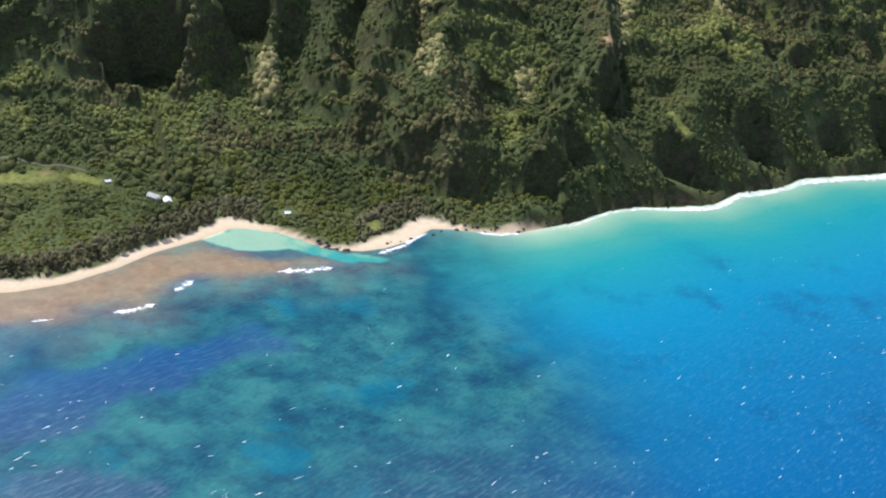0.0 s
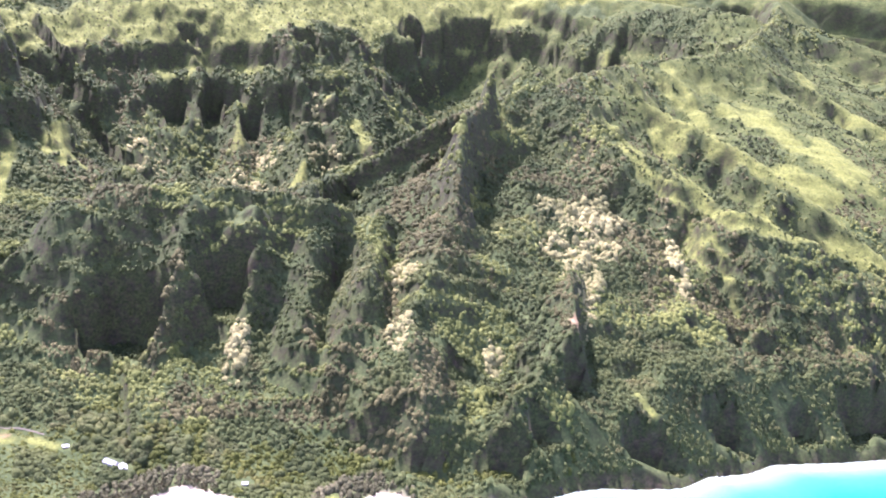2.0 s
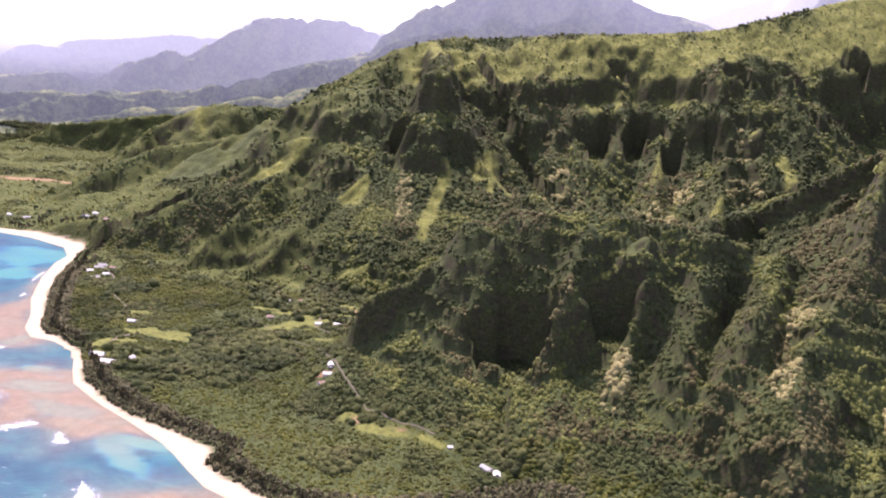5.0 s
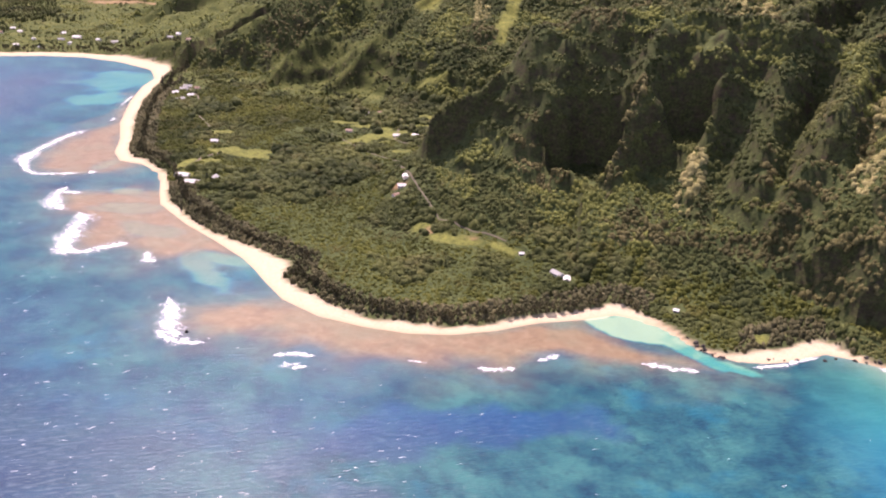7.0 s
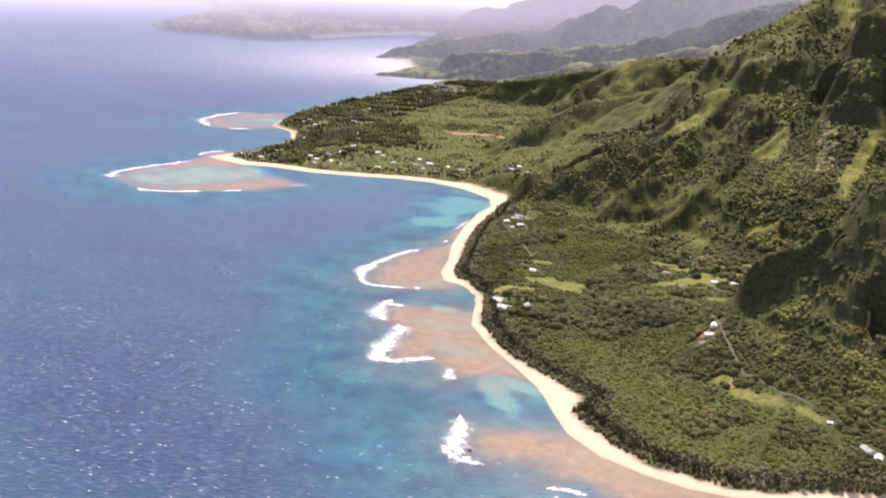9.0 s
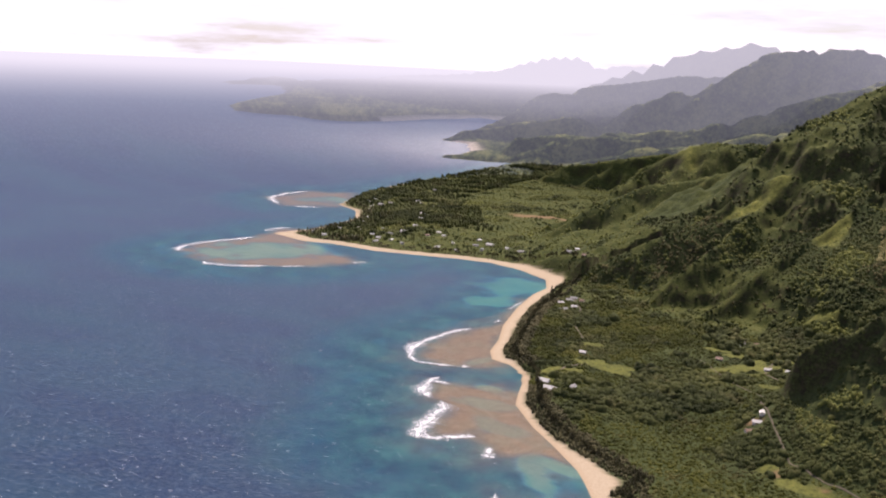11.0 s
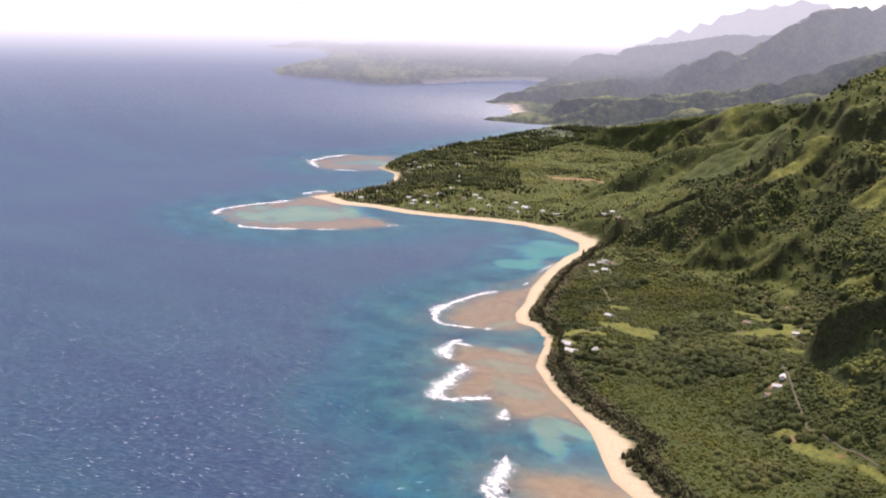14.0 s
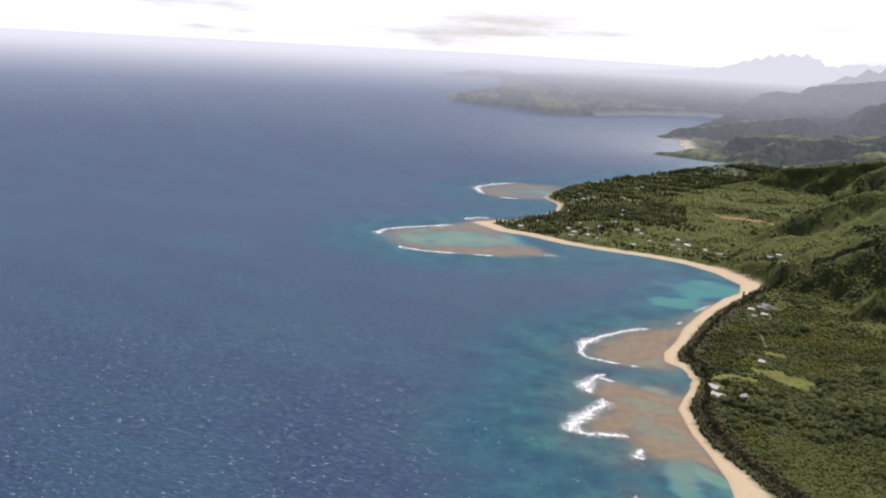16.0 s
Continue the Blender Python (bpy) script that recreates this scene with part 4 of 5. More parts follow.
# ---- forest ----
def crowns(seed, at, radius, tall, lean, sprays, m=7):
    """Lobed, uneven crowns that close up into a canopy, with loose sprays of leaves. at: places of the feet; radius and tall: arrays; lean: the fall of the ground."""
    rng = np.random.default_rng(seed)
    n = len(at)
    turn = rng.uniform(0, 2 * np.pi, (n, 1))
    wide, tops = radius[:, None], tall[:, None]
    rings = []
    for el, shift, low in ((0.0, 0.0, -0.25), (0.66, 0.45, 0.70)):
        th = turn + shift + np.arange(m) * 2 * np.pi / m + rng.normal(0, 0.14, (n, m))
        r = wide * math.cos(el) * rng.uniform(0.6, 1.4, (n, m))
        z = tops * (low + rng.normal(0, 0.2, (n, m)))
        rings.append(np.stack([np.cos(th) * r, np.sin(th) * r, z], -1))
    apex = np.stack([radius * rng.normal(0, 0.25, n), radius * rng.normal(0, 0.25, n), tall * rng.uniform(0.86, 1.02, n)], -1)[:, None]
    dome = np.concatenate(rings + [apex], 1)
    k = 2 * m + 1
    tri = []
    for i in range(m):
        j = (i + 1) % m
        tri += [(i, j, m + i), (j, m + j, m + i), (m + i, m + j, 2 * m)]
    f1 = (np.arange(n)[:, None, None] * k + np.array(tri)[None]).reshape(-1, 3)
    th, el = rng.uniform(0, 2 * np.pi, (n, sprays)), np.arcsin(rng.uniform(0.1, 1.0, (n, sprays)))
    d = np.stack([np.cos(th) * np.cos(el), np.sin(th) * np.cos(el), np.sin(el)], -1)
    c = d * wide[..., None] * rng.uniform(0.85, 1.1, (n, sprays, 1))
    c[..., 2] = tops * d[..., 2] * rng.uniform(0.9, 1.1, (n, sprays))
    s = wide[..., None] * rng.uniform(0.16, 0.42, (n, sprays, 1))
    t = np.cross(d, rng.normal(0, 1, d.shape))
    t /= np.linalg.norm(t, axis=-1, keepdims=True)
    b = np.cross(d, t)
    leaf = np.stack([c - t * s, c + t * s - b * s * 0.4, c + b * s * 1.3 + d * s * 0.5], 2).reshape(n, sprays * 3, 3)
    f2 = np.arange(n * sprays * 3).reshape(-1, 3) + n * k
    for q in (dome, leaf):
        q[..., 2] += 0.4 * (q[..., 0] * lean[:, :1] + q[..., 1] * lean[:, 1:])
        q += at[:, None]
    tone = np.clip(1.3 * grain(at[:, 0], at[:, 1], 70, 9, 4) - 0.18 + rng.normal(0.0, 0.10, n), 0, 1)
    return np.concatenate([dome.reshape(-1, 3), leaf.reshape(-1, 3)]), np.concatenate([f1, f2]), np.concatenate([np.repeat(tone, k), np.repeat(tone, sprays * 3)])


def scatter(seed, x0, x1, y0, y1, step):
    rng = np.random.default_rng(seed)
    gx, gy = np.meshgrid(np.arange(x0, x1, step), np.arange(y0, y1, step), indexing="ij")
    x = gx.ravel() + rng.uniform(-0.5, 0.5, gx.size) * step
    y = gy.ravel() + rng.uniform(-0.5, 0.5, gy.size) * step
    return x, y, rng


def lay(x, y):
    """Ground height and zones at single places."""
    z, sd, w = heights(x, y)
    e = 4.0
    zx, zy = heights(x + e, y)[0], heights(x, y + e)[0]
    lean = np.stack([zx - z, zy - z], -1) / e
    sl = np.hypot(*lean.T)
    return z, sd, w, sl, lean * np.minimum(1, 1.0 / np.maximum(sl, 0.01))[:, None]


def grow_forest():
    kinds = {"forest": [], "shrubs": [], "coastal_scrub": [], "pale_grove": [], "dry_trees": [], "ironwood_belt": []}
    for seed, box, step, r0, blades in ((1, (-1500, 1150, 880, 1560), 4.9, 3.7, 4), (2, (-1500, 1300, 1560, 2100), 5.9, 4.4, 2), (3, (-1300, 1900, 2100, 3700), 8.0, 5.3, 1), (4, (-3600, -1500, 1450, 3700), 8.0, 4.6, 1)):
        x, y, rng = scatter(seed, *box, step)
        z, sd, w, sl, lean = lay(x, y)
        free = (sd > w + np.where(w < 4, 9, 3)) & (sl < 5.2) & (rng.uniform(0, 1, x.size) > np.clip((sl - np.where((x < -340) & (x > -590) & (y < 1450), 0.8, 1.3)) * 1.2, 0, np.where((y > 2000) | ((x < -340) & (x > -590) & (y < 1450)), 0.85, 0.5))) & (disc(x, y, LAWN, 0.75, 22) < 0.45) & (disc(x, y, EARTH, 0.5, 20) < 0.4)
        out = np.stack([x - HUB.x, y - HUB.y], -1)
        free &= (lean * out).sum(1) / np.hypot(*out.T) > -0.45  # the inland lee slopes stay open
        for pts, wide in TRACKS:
            free &= nearest(x, y, pts)[0] > wide * 0.4 + 1
        for _, spots in HOUSES:
            for hx, hy, _ in spots:
                free &= np.hypot(x - hx, y - hy - 5) > 13
        for hx, hy, ha, hb, _ in HOLLOWS:
            free &= (sl < 1.3) | (((x - hx) / ha) ** 2 + ((y - hy) / hb) ** 2 > 1.5)
        grass = sward(x, y)
        free &= rng.uniform(0, 1, x.size) > np.clip(grass * np.where(y > 2600, 0.5, np.where(x > 480, 0.48, 0.88)) + np.where(x > 0, 0.5, 0.66) * open_hill(x, y) + np.clip(sl - 3.0, 0, 1) * 0.3, 0, 0.97)
        pale = disc(x, y, PALE, 0.5, 45) > rng.uniform(0.1, 0.75, x.size)
        pale &= rng.uniform(0, 1, x.size) < 0.62
        bushy = (disc(x, y, YELLOW) > rng.uniform(0.1, 0.8, x.size)) | ((grass > 0.35) & (rng.uniform(0, 1, x.size) < 0.25)) | (grain(x, y, 90, 51, 4) + rng.normal(0, 0.02, x.size) > 0.58) | ((z < 26) & (grain(x, y, 60, 52, 4) > 0.40) & (sd > w + 40)) | ((x < -1500) & (grain(x, y, 60, 52, 4) > 0.32))
        belt = (sd < w + 46) & (w > 10) & (z < 12)
        low = (z < 30) & (sd > w + 45) & (x > -900) & (x < -250)
        dry = (disc(x, y, DRY, 0.7, 40) > rng.uniform(0.1, 0.8, x.size)) | ((grain(x, y, 150, 55, 4) + rng.normal(0, 0.05, x.size) > 0.68) & (z > 45))
        grove = (x < -2050) & (sd < 430) & (grain(x, y, 110, 57, 3) > 0.42) & (sd > w + 6)
        clump = (z < 34) & (sd > w + 30) & (grain(x, y, 85, 58, 4) > np.where((x < -640) & (x > -1500) & (y < 1750) & (y - 0.3 * x > 1400), 0.47, 0.60))
        bushy &= ~grove & ~clump & ~((x > 330) & (sd < 150) & (z < 130))
        r = r0 * (0.4 + 1.05 * rng.beta(1.5, 2.8, x.size)) * (0.75 + 0.6 * grain(x, y, 60, 53, 3)) * np.where(clump, np.where((x < -660) & (x > -1250) & (y < 1700), 1.9, 1.5), 1) * np.where(low & ~clump, 0.8, 1) * np.where(belt, 0.75, 1) * np.where(pale, 1.35, 1) * (1 - 0.3 * open_hill(x, y)) * np.where(grass > 0.35, 0.55, 1)
        tall = r * rng.uniform(0.7, 1.5, x.size) * np.where(low & ~clump, 0.8, 1) + np.where(belt, 2.5, 0) + np.where(grove, 9, 0)
        for key, mask in (("ironwood_belt", free & belt), ("pale_grove", free & ~belt & pale), ("dry_trees", free & ~belt & ~pale & dry), ("coastal_scrub", free & ~belt & ~pale & ~dry & bushy & (z < 40) & (x > -1500)), ("shrubs", free & ~belt & ~pale & ~dry & bushy & ((z >= 40) | (x <= -1500))), ("forest", free & ~belt & ~pale & ~dry & ~bushy)):
            at = np.stack([x, y, z - 0.8], -1)[mask]
            q, f, tone = crowns(seed * 10 + len(key), at, r[mask], tall[mask], lean[mask], blades, 6 if blades > 3 else 5)
            kinds[key].append((drawn_in(q), f, tone))
    looks = {"forest": (LEAF_FOREST, "dense dark green tropical forest covering the ridges", "forest"), "shrubs": (LEAF_SHRUB, "light green shrubs and young trees on the slopes", "shrubs"),
             "dry_trees": (LEAF_DRY, "brownish dry trees and scrub on the spurs", "trees"),
             "coastal_scrub": (LEAF_SCRUB, "low olive-green scrub on the coastal plain", "scrub"), "pale_grove": (LEAF_KUKUI, "pale silvery kukui trees in the gullies", "trees"), "ironwood_belt": (LEAF_IRON, "grey-green ironwood trees along the beach", "trees")}
    for key, sets in kinds.items():
        co, fs, tones, n = [], [], [], 0
        for q, f, tone in sets:
            co.append(q)
            tones.append(tone)
            fs.append(f + n)
            n += len(q)
        mat, label, cat = looks[key]
        tagged(soup(key, np.concatenate(co), np.concatenate(fs), mat, {"tone": np.concatenate(tones)}, True), label, cat, kind="stuff")


grow_forest()


# ---- surf ----
def surf(name, pts, width, seed, label):
    """A band of broken foam along a line of points, its rims frayed."""
    p = np.array(pts, float)
    seg = np.hypot(*np.diff(p, axis=0).T)
    s = np.concatenate([[0], np.cumsum(seg)])
    n = max(4, int(s[-1] / 3))
    t = np.linspace(0, s[-1], n)
    c = np.stack([np.interp(t, s, p[:, 0]), np.interp(t, s, p[:, 1])], -1)
    tan = np.gradient(c, axis=0)
    tan /= np.linalg.norm(tan, axis=1, keepdims=True)
    nor = np.stack([-tan[:, 1], tan[:, 0]], -1)
    taper = np.minimum(1, np.minimum(np.arange(n), np.arange(n)[::-1]) / max(2.0, n * 0.12))
    a = 1.5 * width * taper * (0.6 + 1.4 * grain(t, t * 0, 34, seed, 2))
    b = 1.5 * width * taper * (0.6 + 1.6 * grain(t, t * 0, 28, seed + 5, 2))
    across = np.array([-1, -0.55, 0, 0.55, 1.0])
    hump = np.array([0.12, 0.5, 0.7, 0.45, 0.12])
    rows = [np.column_stack([c + nor * (k * np.where(k < 0, a, b))[:, None], np.full(n, h) + 0.3 * grain(t, t * 0 + k * 40, 6, seed, 2)]) for k, h in zip(across, hump)]
    co = np.stack(rows, 1).reshape(-1, 3)
    i = np.arange(n * 5).reshape(n, 5)
    f = np.stack([i[:-1, :-1], i[1:, :-1], i[1:, 1:], i[:-1, 1:]], -1).reshape(-1, 4)
    return tagged(soup(name, drawn_in(co), f, FOAM, {"rim": np.tile(np.abs(across), n)}, True), label, "surf", "lines of surf", "structure")


BREAKERS_NEAR = [
    ([(-625, 830), (-600, 805), (-585, 785), (-565, 750), (-540, 745), (-508, 760)], 7), ([(-600, 815), (-570, 770), (-545, 752)], 9),
    ([(-730, 915), (-722, 900), (-712, 908)], 7), ([(-745, 925), (-722, 902)], 4),
    ([(-412, 768), (-405, 760), (-395, 775)], 4), ([(-430, 772), (-408, 790), (-390, 795)], 3), ([(-400, 757), (-384, 772)], 3),
    ([(-1028, 1060), (-1018, 1030), (-996, 994), (-970, 985), (-946, 985)], 9), ([(-1010, 1015), (-985, 990), (-960, 986)], 11), ([(-1020, 1035), (-985, 1050)], 5),
]
BREAKERS_BAY = [
    ([(-930, 985), (-905, 970), (-880, 925), (-862, 895), (-835, 865), (-819, 859)], 10), ([(-835, 862), (-812, 880), (-795, 915), (-782, 935)], 7), ([(-880, 930), (-855, 890), (-830, 862)], 12),
    ([(-1240, 1310), (-1240, 1253), (-1215, 1170), (-1188, 1118), (-1160, 1090)], 9), ([(-1190, 1125), (-1150, 1085), (-1116, 1080), (-1085, 1100), (-1062, 1120)], 5), ([(-1210, 1160), (-1185, 1112)], 12), ([(-1058, 1135), (-1040, 1128)], 5),
    ([(-1262, 1400), (-1250, 1380)], 4), ([(-1360, 1560), (-1335, 1510), (-1320, 1480)], 3),
]
BREAKERS_POINT = [
    ([(-229, 858), (-204, 868), (-190, 880)], 4), ([(-178, 905), (-162, 932)], 4), ([(-79, 957), (-50, 963), (-19, 972)], 4), ([(-300, 835), (-280, 842)], 2),
    ([(-2265, 1125), (-2310, 1180), (-2330, 1250), (-2335, 1340), (-2345, 1420)], 10), ([(-2250, 1130), (-2290, 1150)], 14), ([(-2090, 1125), (-2060, 1120), (-2010, 1165), (-1985, 1200), (-1960, 1240)], 9), ([(-1940, 1270), (-1920, 1320)], 6),
    ([(-2420, 1480), (-2445, 1535), (-2440, 1580)], 9), ([(-2900, 1795), (-2960, 1810), (-3060, 1850), (-3130, 1960), (-3165, 2080)], 12), ([(-2770, 1880), (-2830, 1820)], 9), ([(-1900, 1450), (-1888, 1490)], 4),
]
BREAKERS_CLIFF = [
    ([(205, 1083), (180, 1076), (150, 1080)], 3), ([(30, 1010), (60, 1036), (90, 1074)], 3),
]
BREAKERS = BREAKERS_NEAR + BREAKERS_BAY + BREAKERS_POINT + BREAKERS_CLIFF
for i, (line, wide) in enumerate(BREAKERS):
    surf("surf", line, wide * (1.6 if line[0][0] > -1300 else 1.5), 100 + i, "white foam of waves breaking on the reef edge")
WASH = [(205, 1085), (278, 1121), (331, 1163), (379, 1182), (414, 1184), (483, 1199), (532, 1246), (602, 1272), (655, 1314), (762, 1343), (893, 1387), (996, 1388), (1071, 1393), (1300, 1460)]
surf("surf", [(x, y - 5) for x, y in WASH], 4, 300, "white wash along the foot of the cliffs")
surf("surf", [(x, y - 11) for x, y in WASH[7:]], 11, 301, "broad white wash on a narrow beach")
surf("surf", [(x, y - 9) for x, y in WASH[4:8]], 7, 302, "broad white wash on a narrow beach")


def flecks():
    """Small white crests scattered over the open sea."""
    rng = np.random.default_rng(77)
    x, y = rng.uniform(-3200, 900, 26000), rng.uniform(50, 1900, 26000)
    sd, _ = shore(x, y)
    ok = (sd < -90) & (rng.uniform(0, 1, x.size) < np.clip((-sd - 90) / 500, 0.1, 0.8) * np.where(x > -150, 0.4, 1))
    for r in REEFS:
        ok &= ~inside(x, y, r)
    x, y = x[ok], y[ok]
    n = len(x)
    ln, wd = rng.uniform(0.7, 2.1, n) ** 2.0, rng.uniform(0.12, 0.34, n)
    th = rng.normal(0.70, 0.14, n)
    c, s = np.cos(th), np.sin(th)
    ring = [(-1, 0), (-0.4, -0.9), (0.5, -0.8), (1, 0.1), (0.3, 0.9), (-0.5, 0.7)]
    co = np.stack([np.column_stack([x + c * ln * u - s * wd * v, y + s * ln * u + c * wd * v, np.full(n, 0.25)]) for u, v in ring], 1).reshape(-1, 3)
    return tagged(soup("whitecaps", drawn_in(co), np.arange(n * 6).reshape(n, 6), WHITE), "small white wave crests on the open sea", "waves", kind="stuff")


WHITE = Mat("white_crest", 0.6, 0.3).colour((0.8, 0.82, 0.84))
flecks()


# ---- things ----
def part(name, bm, material, parent, label=""):
    """A bmesh as one mesh under its thing."""
    me = bpy.data.meshes.new(name)
    bm.to_mesh(me)
    bm.free()
    me.materials.append(material)
    ob = new(name, me)
    ob.parent = parent
    return tagged(ob, label) if label else ob


def box(bm, x0, x1, y0, y1, z0, z1):
    v = [bm.verts.new((x, y, z)) for z in (z0, z1) for x, y in ((x0, y0), (x1, y0), (x1, y1), (x0, y1))]
    for q in ((3, 2, 1, 0), (4, 5, 6, 7), (0, 1, 5, 4), (1, 2, 6, 5), (2, 3, 7, 6), (3, 0, 4, 7)):
        bm.faces.new([v[i] for i in q])


def tube(bm, pts, radii, sides=6):
    """A tapered stem through points."""
    rows = []
    for p, r in zip(pts, radii):
        rows.append([bm.verts.new((p[0] + r * math.cos(a), p[1] + r * math.sin(a), p[2])) for a in (2 * math.pi * i / sides for i in range(sides))])
    for a, b in zip(rows, rows[1:]):
        for i in range(sides):
            bm.faces.new((a[i], a[(i + 1) % sides], b[(i + 1) % sides], b[i]))
    bm.faces.new(rows[-1])


def plain_mat(name, dark, light, size=1.0, rough=0.7):
    k = Mat(name, rough, 0.3)
    c = k.ramp(k.mix(0.5, k.noise(size, 5, 0.7), k.noise(size * 7, 3)), (0.3, dark), (0.7, light))
    c = k.mix(k.calc("MULTIPLY", k.each(), 0.25), c, dark)
    k.bump(k.noise(size * 0.5, 4), 0.05, 0.5)
    return k.colour(c)


ROOF_WHITE = plain_mat("white_roofing", (0.46, 0.44, 0.41), (0.66, 0.65, 0.62))
ROOF_GREY = plain_mat("grey_shingle", (0.20, 0.20, 0.19), (0.36, 0.35, 0.33))
ROOF_RUST = plain_mat("rusty_iron", (0.19, 0.11, 0.08), (0.31, 0.21, 0.16))
PLANK = plain_mat("painted_boards", (0.42, 0.39, 0.33), (0.60, 0.56, 0.49))
DARK_PANE = Mat("window_glass", 0.08, 0.5).colour((0.02, 0.025, 0.03))
BARK = plain_mat("bark", (0.07, 0.05, 0.035), (0.16, 0.125, 0.095), 0.4, 0.9)
LAVA = plain_mat("lava_rock", (0.016, 0.014, 0.013), (0.06, 0.05, 0.043), 1.5, 0.85)
TRACK = plain_mat("pale_gravel", (0.09, 0.075, 0.05), (0.17, 0.14, 0.10), 3.0, 0.95)


def house(long, wide, high, roofing, label):
    """A low wooden house with a gabled roof, a veranda post row, windows and a door."""
    ob = new("house")
    tagged(ob, label, "house", "houses near the beach")
    bm = bmesh.new()
    box(bm, -long / 2, long / 2, -wide / 2, wide / 2, -1.5, high)
    ridge_z = high + wide * 0.30
    g = [bm.verts.new(p) for p in ((-long / 2, -wide / 2, high), (-long / 2, wide / 2, high), (-long / 2, 0, ridge_z), (long / 2, -wide / 2, high), (long / 2, wide / 2, high), (long / 2, 0, ridge_z))]
    bm.faces.new(g[:3])
    bm.faces.new(g[3:])
    part("wall", bm, PLANK, ob)
    o = 0.8
    for side in (-1, 1):
        bm = bmesh.new()
        low = high - o * 0.6
        v = [(-long / 2 - o, side * (wide / 2 + o), low), (long / 2 + o, side * (wide / 2 + o), low), (long / 2 + o, 0, ridge_z), (-long / 2 - o, 0, ridge_z)]
        a, b = [bm.verts.new((x, y, z + 0.05)) for x, y, z in v], [bm.verts.new((x, y, z + 0.30)) for x, y, z in v]
        bm.faces.new(a)
        bm.faces.new(b)
        for i in range(4):
            bm.faces.new((a[i], a[(i + 1) % 4], b[(i + 1) % 4], b[i]))
        bmesh.ops.recalc_face_normals(bm, faces=bm.faces)
        part("roof_slope", bm, roofing, ob)
    for i, x in enumerate(np.linspace(-long * 0.36, long * 0.36, 4)):
        for side in (-1, 1):
            bm = bmesh.new()
            y = side * (wide / 2 + 0.03)
            if i == 1 and side < 0:
                box(bm, x - 0.5, x + 0.5, y - 0.04, y + 0.04, 0.05, 2.1)
                part("door", bm, ROOF_RUST, ob)
            else:
                box(bm, x - 0.7, x + 0.7, y - 0.04, y + 0.04, 1.0, 2.2)
                part("window", bm, DARK_PANE, ob)
    return ob


def height_at(x, y):
    return float(heights(np.array([float(x)]), np.array([float(y)]))[0][0])


def settle(ob, x, y, turn, sink=0.3, first=False, size=1.0):
    p = drawn_in(np.array([[x, y, height_at(x, y) - sink]]))[0]
    m = pose(*p, 0, 0, turn)
    if first:
        ob.matrix_world = m
        return ob
    return copy_thing(ob, m)


LABELS = {"white": "low house with a bright white roof among trees", "grey": "low house with a weathered grey shingle roof among trees", "rust": "small house with a rusty brown iron roof among trees"}
ROOFS = {"white": ROOF_WHITE, "grey": ROOF_GREY, "rust": ROOF_RUST}
for (look_of, long, wide, high), spots in HOUSES:
    built = None
    for x, y, turn in spots:
        if built is None:
            built = settle(house(long, wide, high, ROOFS[look_of], LABELS[look_of]), x, y, turn, first=True)
        else:
            settle(built, x, y, turn)


def beach_tree(seed, tall, wide, name, label, leaf, tiers=0):
    """Trunk with limbs, and a crown of loose leaf sprays; tiers: whorls of a pine."""
    rng = np.random.default_rng(seed)
    ob = new(name)
    tagged(ob, label, "tree", "trees behind the beach" if not tiers else "tall pines")
    bm = bmesh.new()
    lean = rng.normal(0, 0.05, 2) * tall
    tube(bm, [(0, 0, -1), (lean[0] * 0.3, lean[1] * 0.3, tall * 0.35), (lean[0], lean[1], tall * 0.9)], (0.35, 0.26, 0.08))
    for i in range(4):
        a, z = rng.uniform(0, 6.28), tall * rng.uniform(0.3, 0.6)
        tube(bm, [(lean[0] * 0.4, lean[1] * 0.4, z), (math.cos(a) * wide * 0.6, math.sin(a) * wide * 0.6, z + tall * 0.22)], (0.14, 0.05), 5)
    part("trunk", bm, BARK, ob)
    n = 90
    if tiers:
        z = rng.integers(2, tiers, n) / tiers
        r = wide * (1.05 - z) * rng.uniform(0.2, 1, n)
        z = z * tall
    else:
        z = rng.beta(2.2, 1.6, n)
        r = wide * np.sqrt(np.clip(1.02 - np.abs(z * 1.7 - 0.75) ** 2, 0.05, 1)) * rng.uniform(0.35, 1.0, n)
        z = tall * (0.18 + 0.84 * z)
    th = rng.uniform(0, 2 * np.pi, n)
    c = np.stack([np.cos(th) * r + lean[0] * z / tall, np.sin(th) * r + lean[1] * z / tall, z], -1)
    d = np.stack([np.cos(th), np.sin(th), np.full(n, 0.5 if not tiers else 0.1)], -1) + rng.normal(0, 0.4, (n, 3))
    t = np.cross(d, rng.normal(0, 1, (n, 3)))
    t /= np.linalg.norm(t, axis=1, keepdims=True)
    d /= np.linalg.norm(d, axis=1, keepdims=True)
    s = wide * rng.uniform(0.16, 0.34, (n, 1))
    q = np.stack([c - t * s - d * s * 0.5, c + t * s - d * s * 0.4, c + t * s * 0.5 + d * s, c - t * s * 0.6 + d * s * 0.9], 1).reshape(-1, 3)
    crown = soup("crown", q, np.arange(n * 4).reshape(-1, 4), leaf, {"tone": np.repeat(rng.uniform(0.1, 0.8, n), 4)})
    crown.parent = ob
    return ob


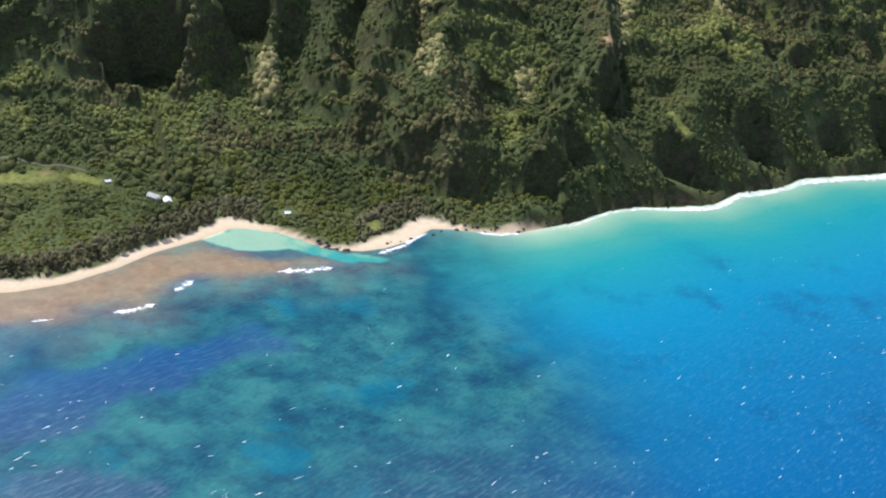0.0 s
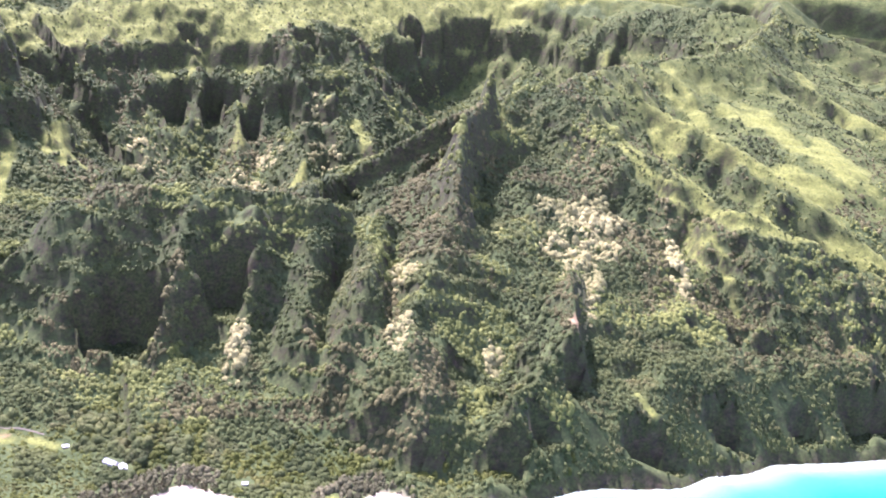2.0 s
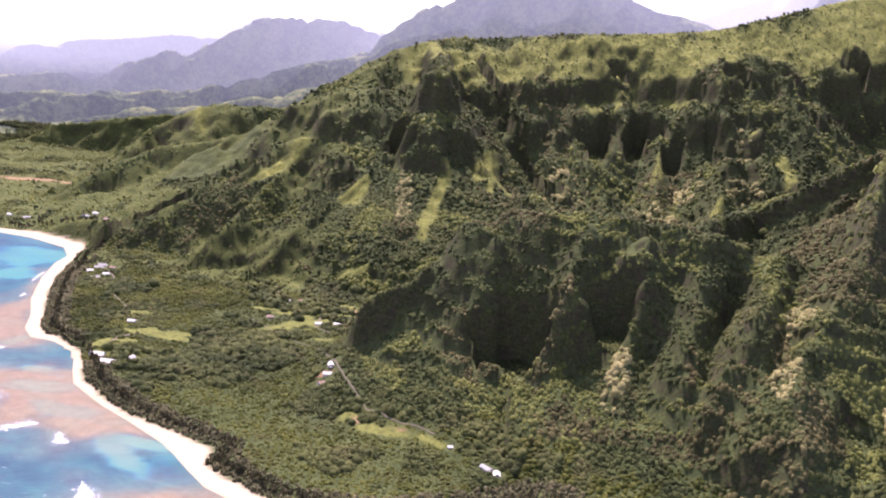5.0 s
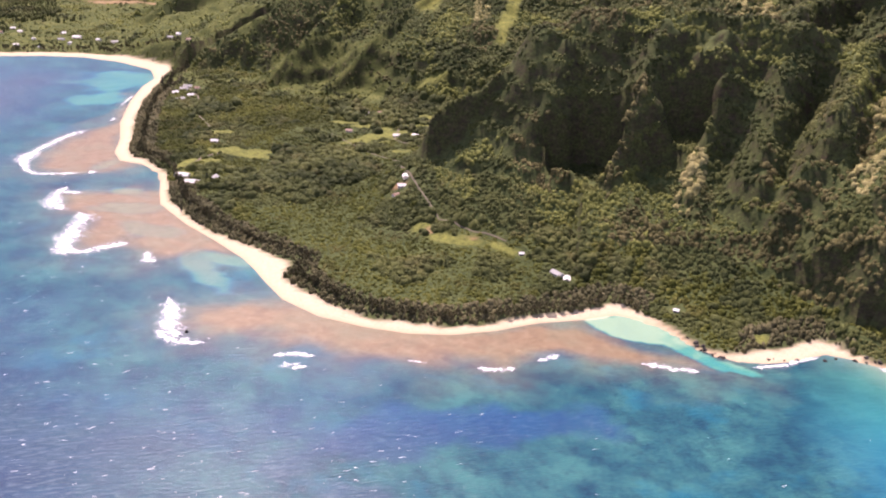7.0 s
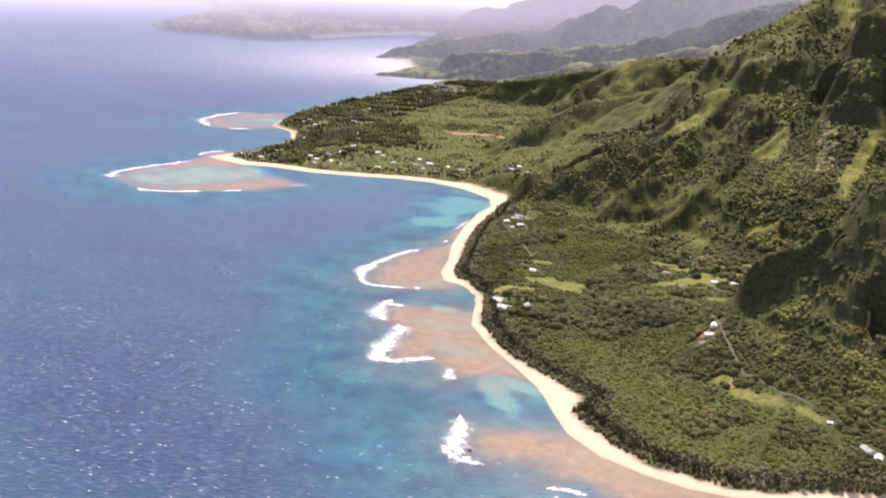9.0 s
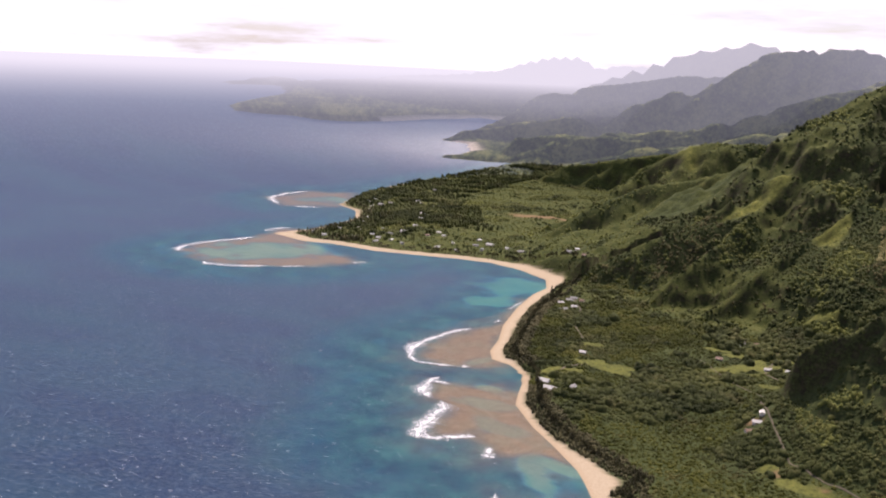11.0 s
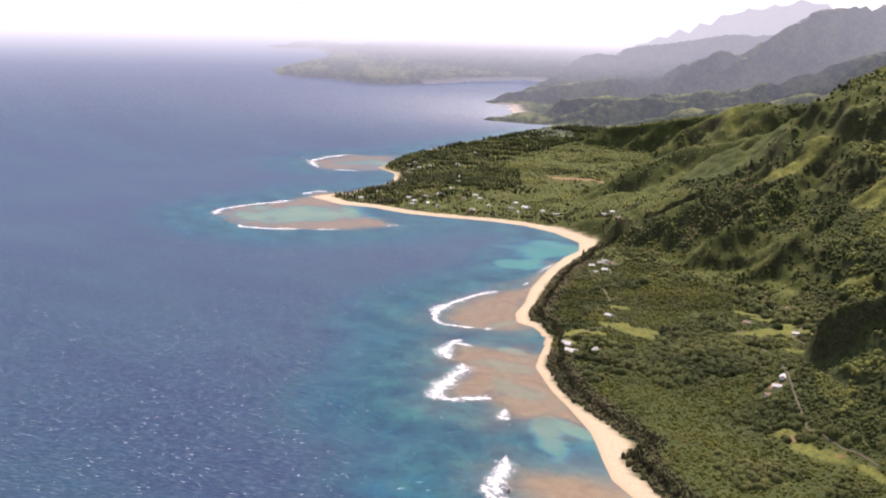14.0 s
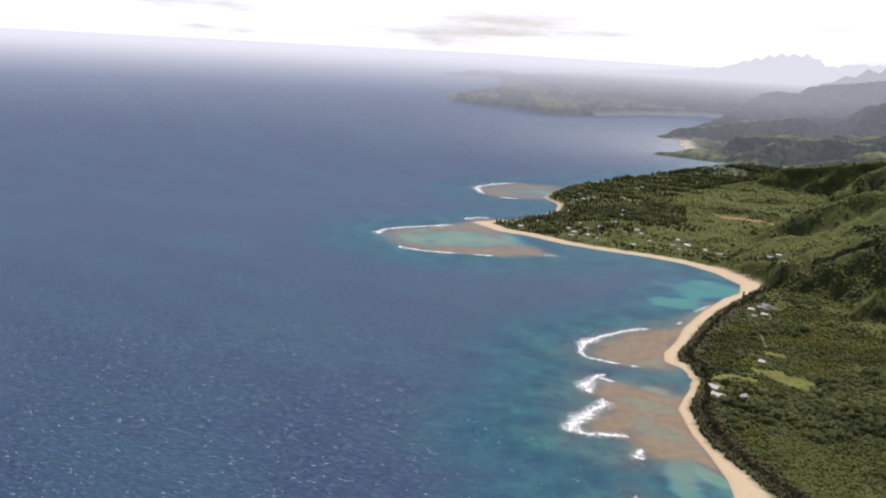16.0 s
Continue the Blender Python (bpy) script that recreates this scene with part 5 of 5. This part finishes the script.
def tree_rows():
    rng = np.random.default_rng(9)
    line = np.array([p[:2] for p in SHORE], float)
    wide = np.array([p[2] for p in SHORE], float)
    kinds = [beach_tree(20 + i, 9 + 1.6 * i, 3.2 + 0.25 * i, "ironwood_tree", "grey-green ironwood tree at the back of the beach", LEAF_IRON) for i in range(4)]
    used = set()
    for i in range(len(SHORE_POINT) + 2, len(SHORE_POINT) + len(SHORE_BAY) + len(SHORE_BEACH) + 1):
        a, b = line[i], line[i + 1]
        t = (b - a) / np.linalg.norm(b - a)
        back = np.array([-t[1], t[0]])
        for s in np.arange(0, np.linalg.norm(b - a), 9.5):
            u = s / np.linalg.norm(b - a)
            p = a + t * (s + rng.normal(0, 2)) + back * (wide[i] * (1 - u) + wide[i + 1] * u + rng.uniform(3, 9))
            k = int(rng.integers(0, 4))
            settle(kinds[k], p[0], p[1], rng.uniform(0, 360), 0.2, k not in used)
            used.add(k)


tree_rows()
pine = None
for x, y in ((-1360, 1650), (-1352, 1640), (-1476, 1824), (-1696, 1894), (-2184, 1872), (-3034, 2428), (-2420, 1905), (-2300, 1800)):
    if pine is None:
        pine = settle(beach_tree(50, 24, 4.5, "norfolk_pine", "tall dark pine standing above the houses", LEAF_IRON, 11), x, y, 0, 0.3, True)
    else:
        settle(pine, x, y, x % 360)


def boulder(seed):
    rng = np.random.default_rng(seed)
    bm = bmesh.new()
    bmesh.ops.create_icosphere(bm, subdivisions=2, radius=1.0)
    for v in bm.verts:
        v.co *= 0.75 + 0.5 * noise.noise(v.co * 1.1 + Vector((seed, 0, 0)))
        v.co.z *= 0.7
    me = bpy.data.meshes.new("boulder")
    bm.to_mesh(me)
    bm.free()
    me.materials.append(LAVA)
    return tagged(new("boulder", me), "dark lava boulder in the wash at the shore", "boulder", "boulders along the shore")


def boulders():
    rng = np.random.default_rng(12)
    line = [(-56, 1042), (-30, 1024), (0, 1014), (133, 1089), (173, 1083), (205, 1089), (278, 1126), (331, 1168), (379, 1187), (414, 1189), (483, 1205), (532, 1252), (602, 1278), (655, 1321)]
    for i in range(110):
        k = int(rng.integers(0, len(line) - 1))
        u = rng.uniform()
        x, y = (line[k][0] * (1 - u) + line[k + 1][0] * u, line[k][1] * (1 - u) + line[k + 1][1] * u + rng.normal(1, 2.5))
        size = rng.uniform(1.0, 3.4)
        ob = ROCKS[i % 4] if i < 4 else ROCKS[i % 4].copy()
        if i >= 4:
            scene.collection.objects.link(ob)
        ob.matrix_world = pose(x, y, max(height_at(x, y), -0.3) + 0.15 * size, 0, 0, rng.uniform(0, 360)) @ Matrix.Diagonal((size, size * rng.uniform(0.7, 1.3), size, 1))


ROCKS = [boulder(i) for i in range(4)]
boulders()


def track(pts, wide, label):
    """A gravel track that follows the ground."""
    p = np.array(pts, float)
    s = np.concatenate([[0], np.cumsum(np.hypot(*np.diff(p, axis=0).T))])
    t = np.linspace(0, s[-1], int(s[-1] / 5) + 2)
    c = np.stack([np.interp(t, s, p[:, 0]), np.interp(t, s, p[:, 1])], -1)
    g = np.gradient(c, axis=0)
    g /= np.linalg.norm(g, axis=1, keepdims=True)
    nor = np.stack([-g[:, 1], g[:, 0]], -1)
    rows = []
    for k in (-1, 0, 1):
        q = c + nor * k * wide * 0.32 * (0.8 + 0.4 * grain(t, t * 0 + k, 9, 3, 2))[:, None]
        rows.append(np.column_stack([q, heights(q[:, 0], q[:, 1])[0] + (0.8 if k == 0 else 0.5)]))
    co = np.stack(rows, 1).reshape(-1, 3)
    i = np.arange(len(t) * 3).reshape(-1, 3)
    f = np.stack([i[:-1, :-1], i[1:, :-1], i[1:, 1:], i[:-1, 1:]], -1).reshape(-1, 4)
    return tagged(soup("track", drawn_in(co), f, TRACK, smooth=True), label, "track", "tracks", "structure")


for pts, wide in TRACKS:
    track(pts, wide, "narrow pale gravel track between the trees")
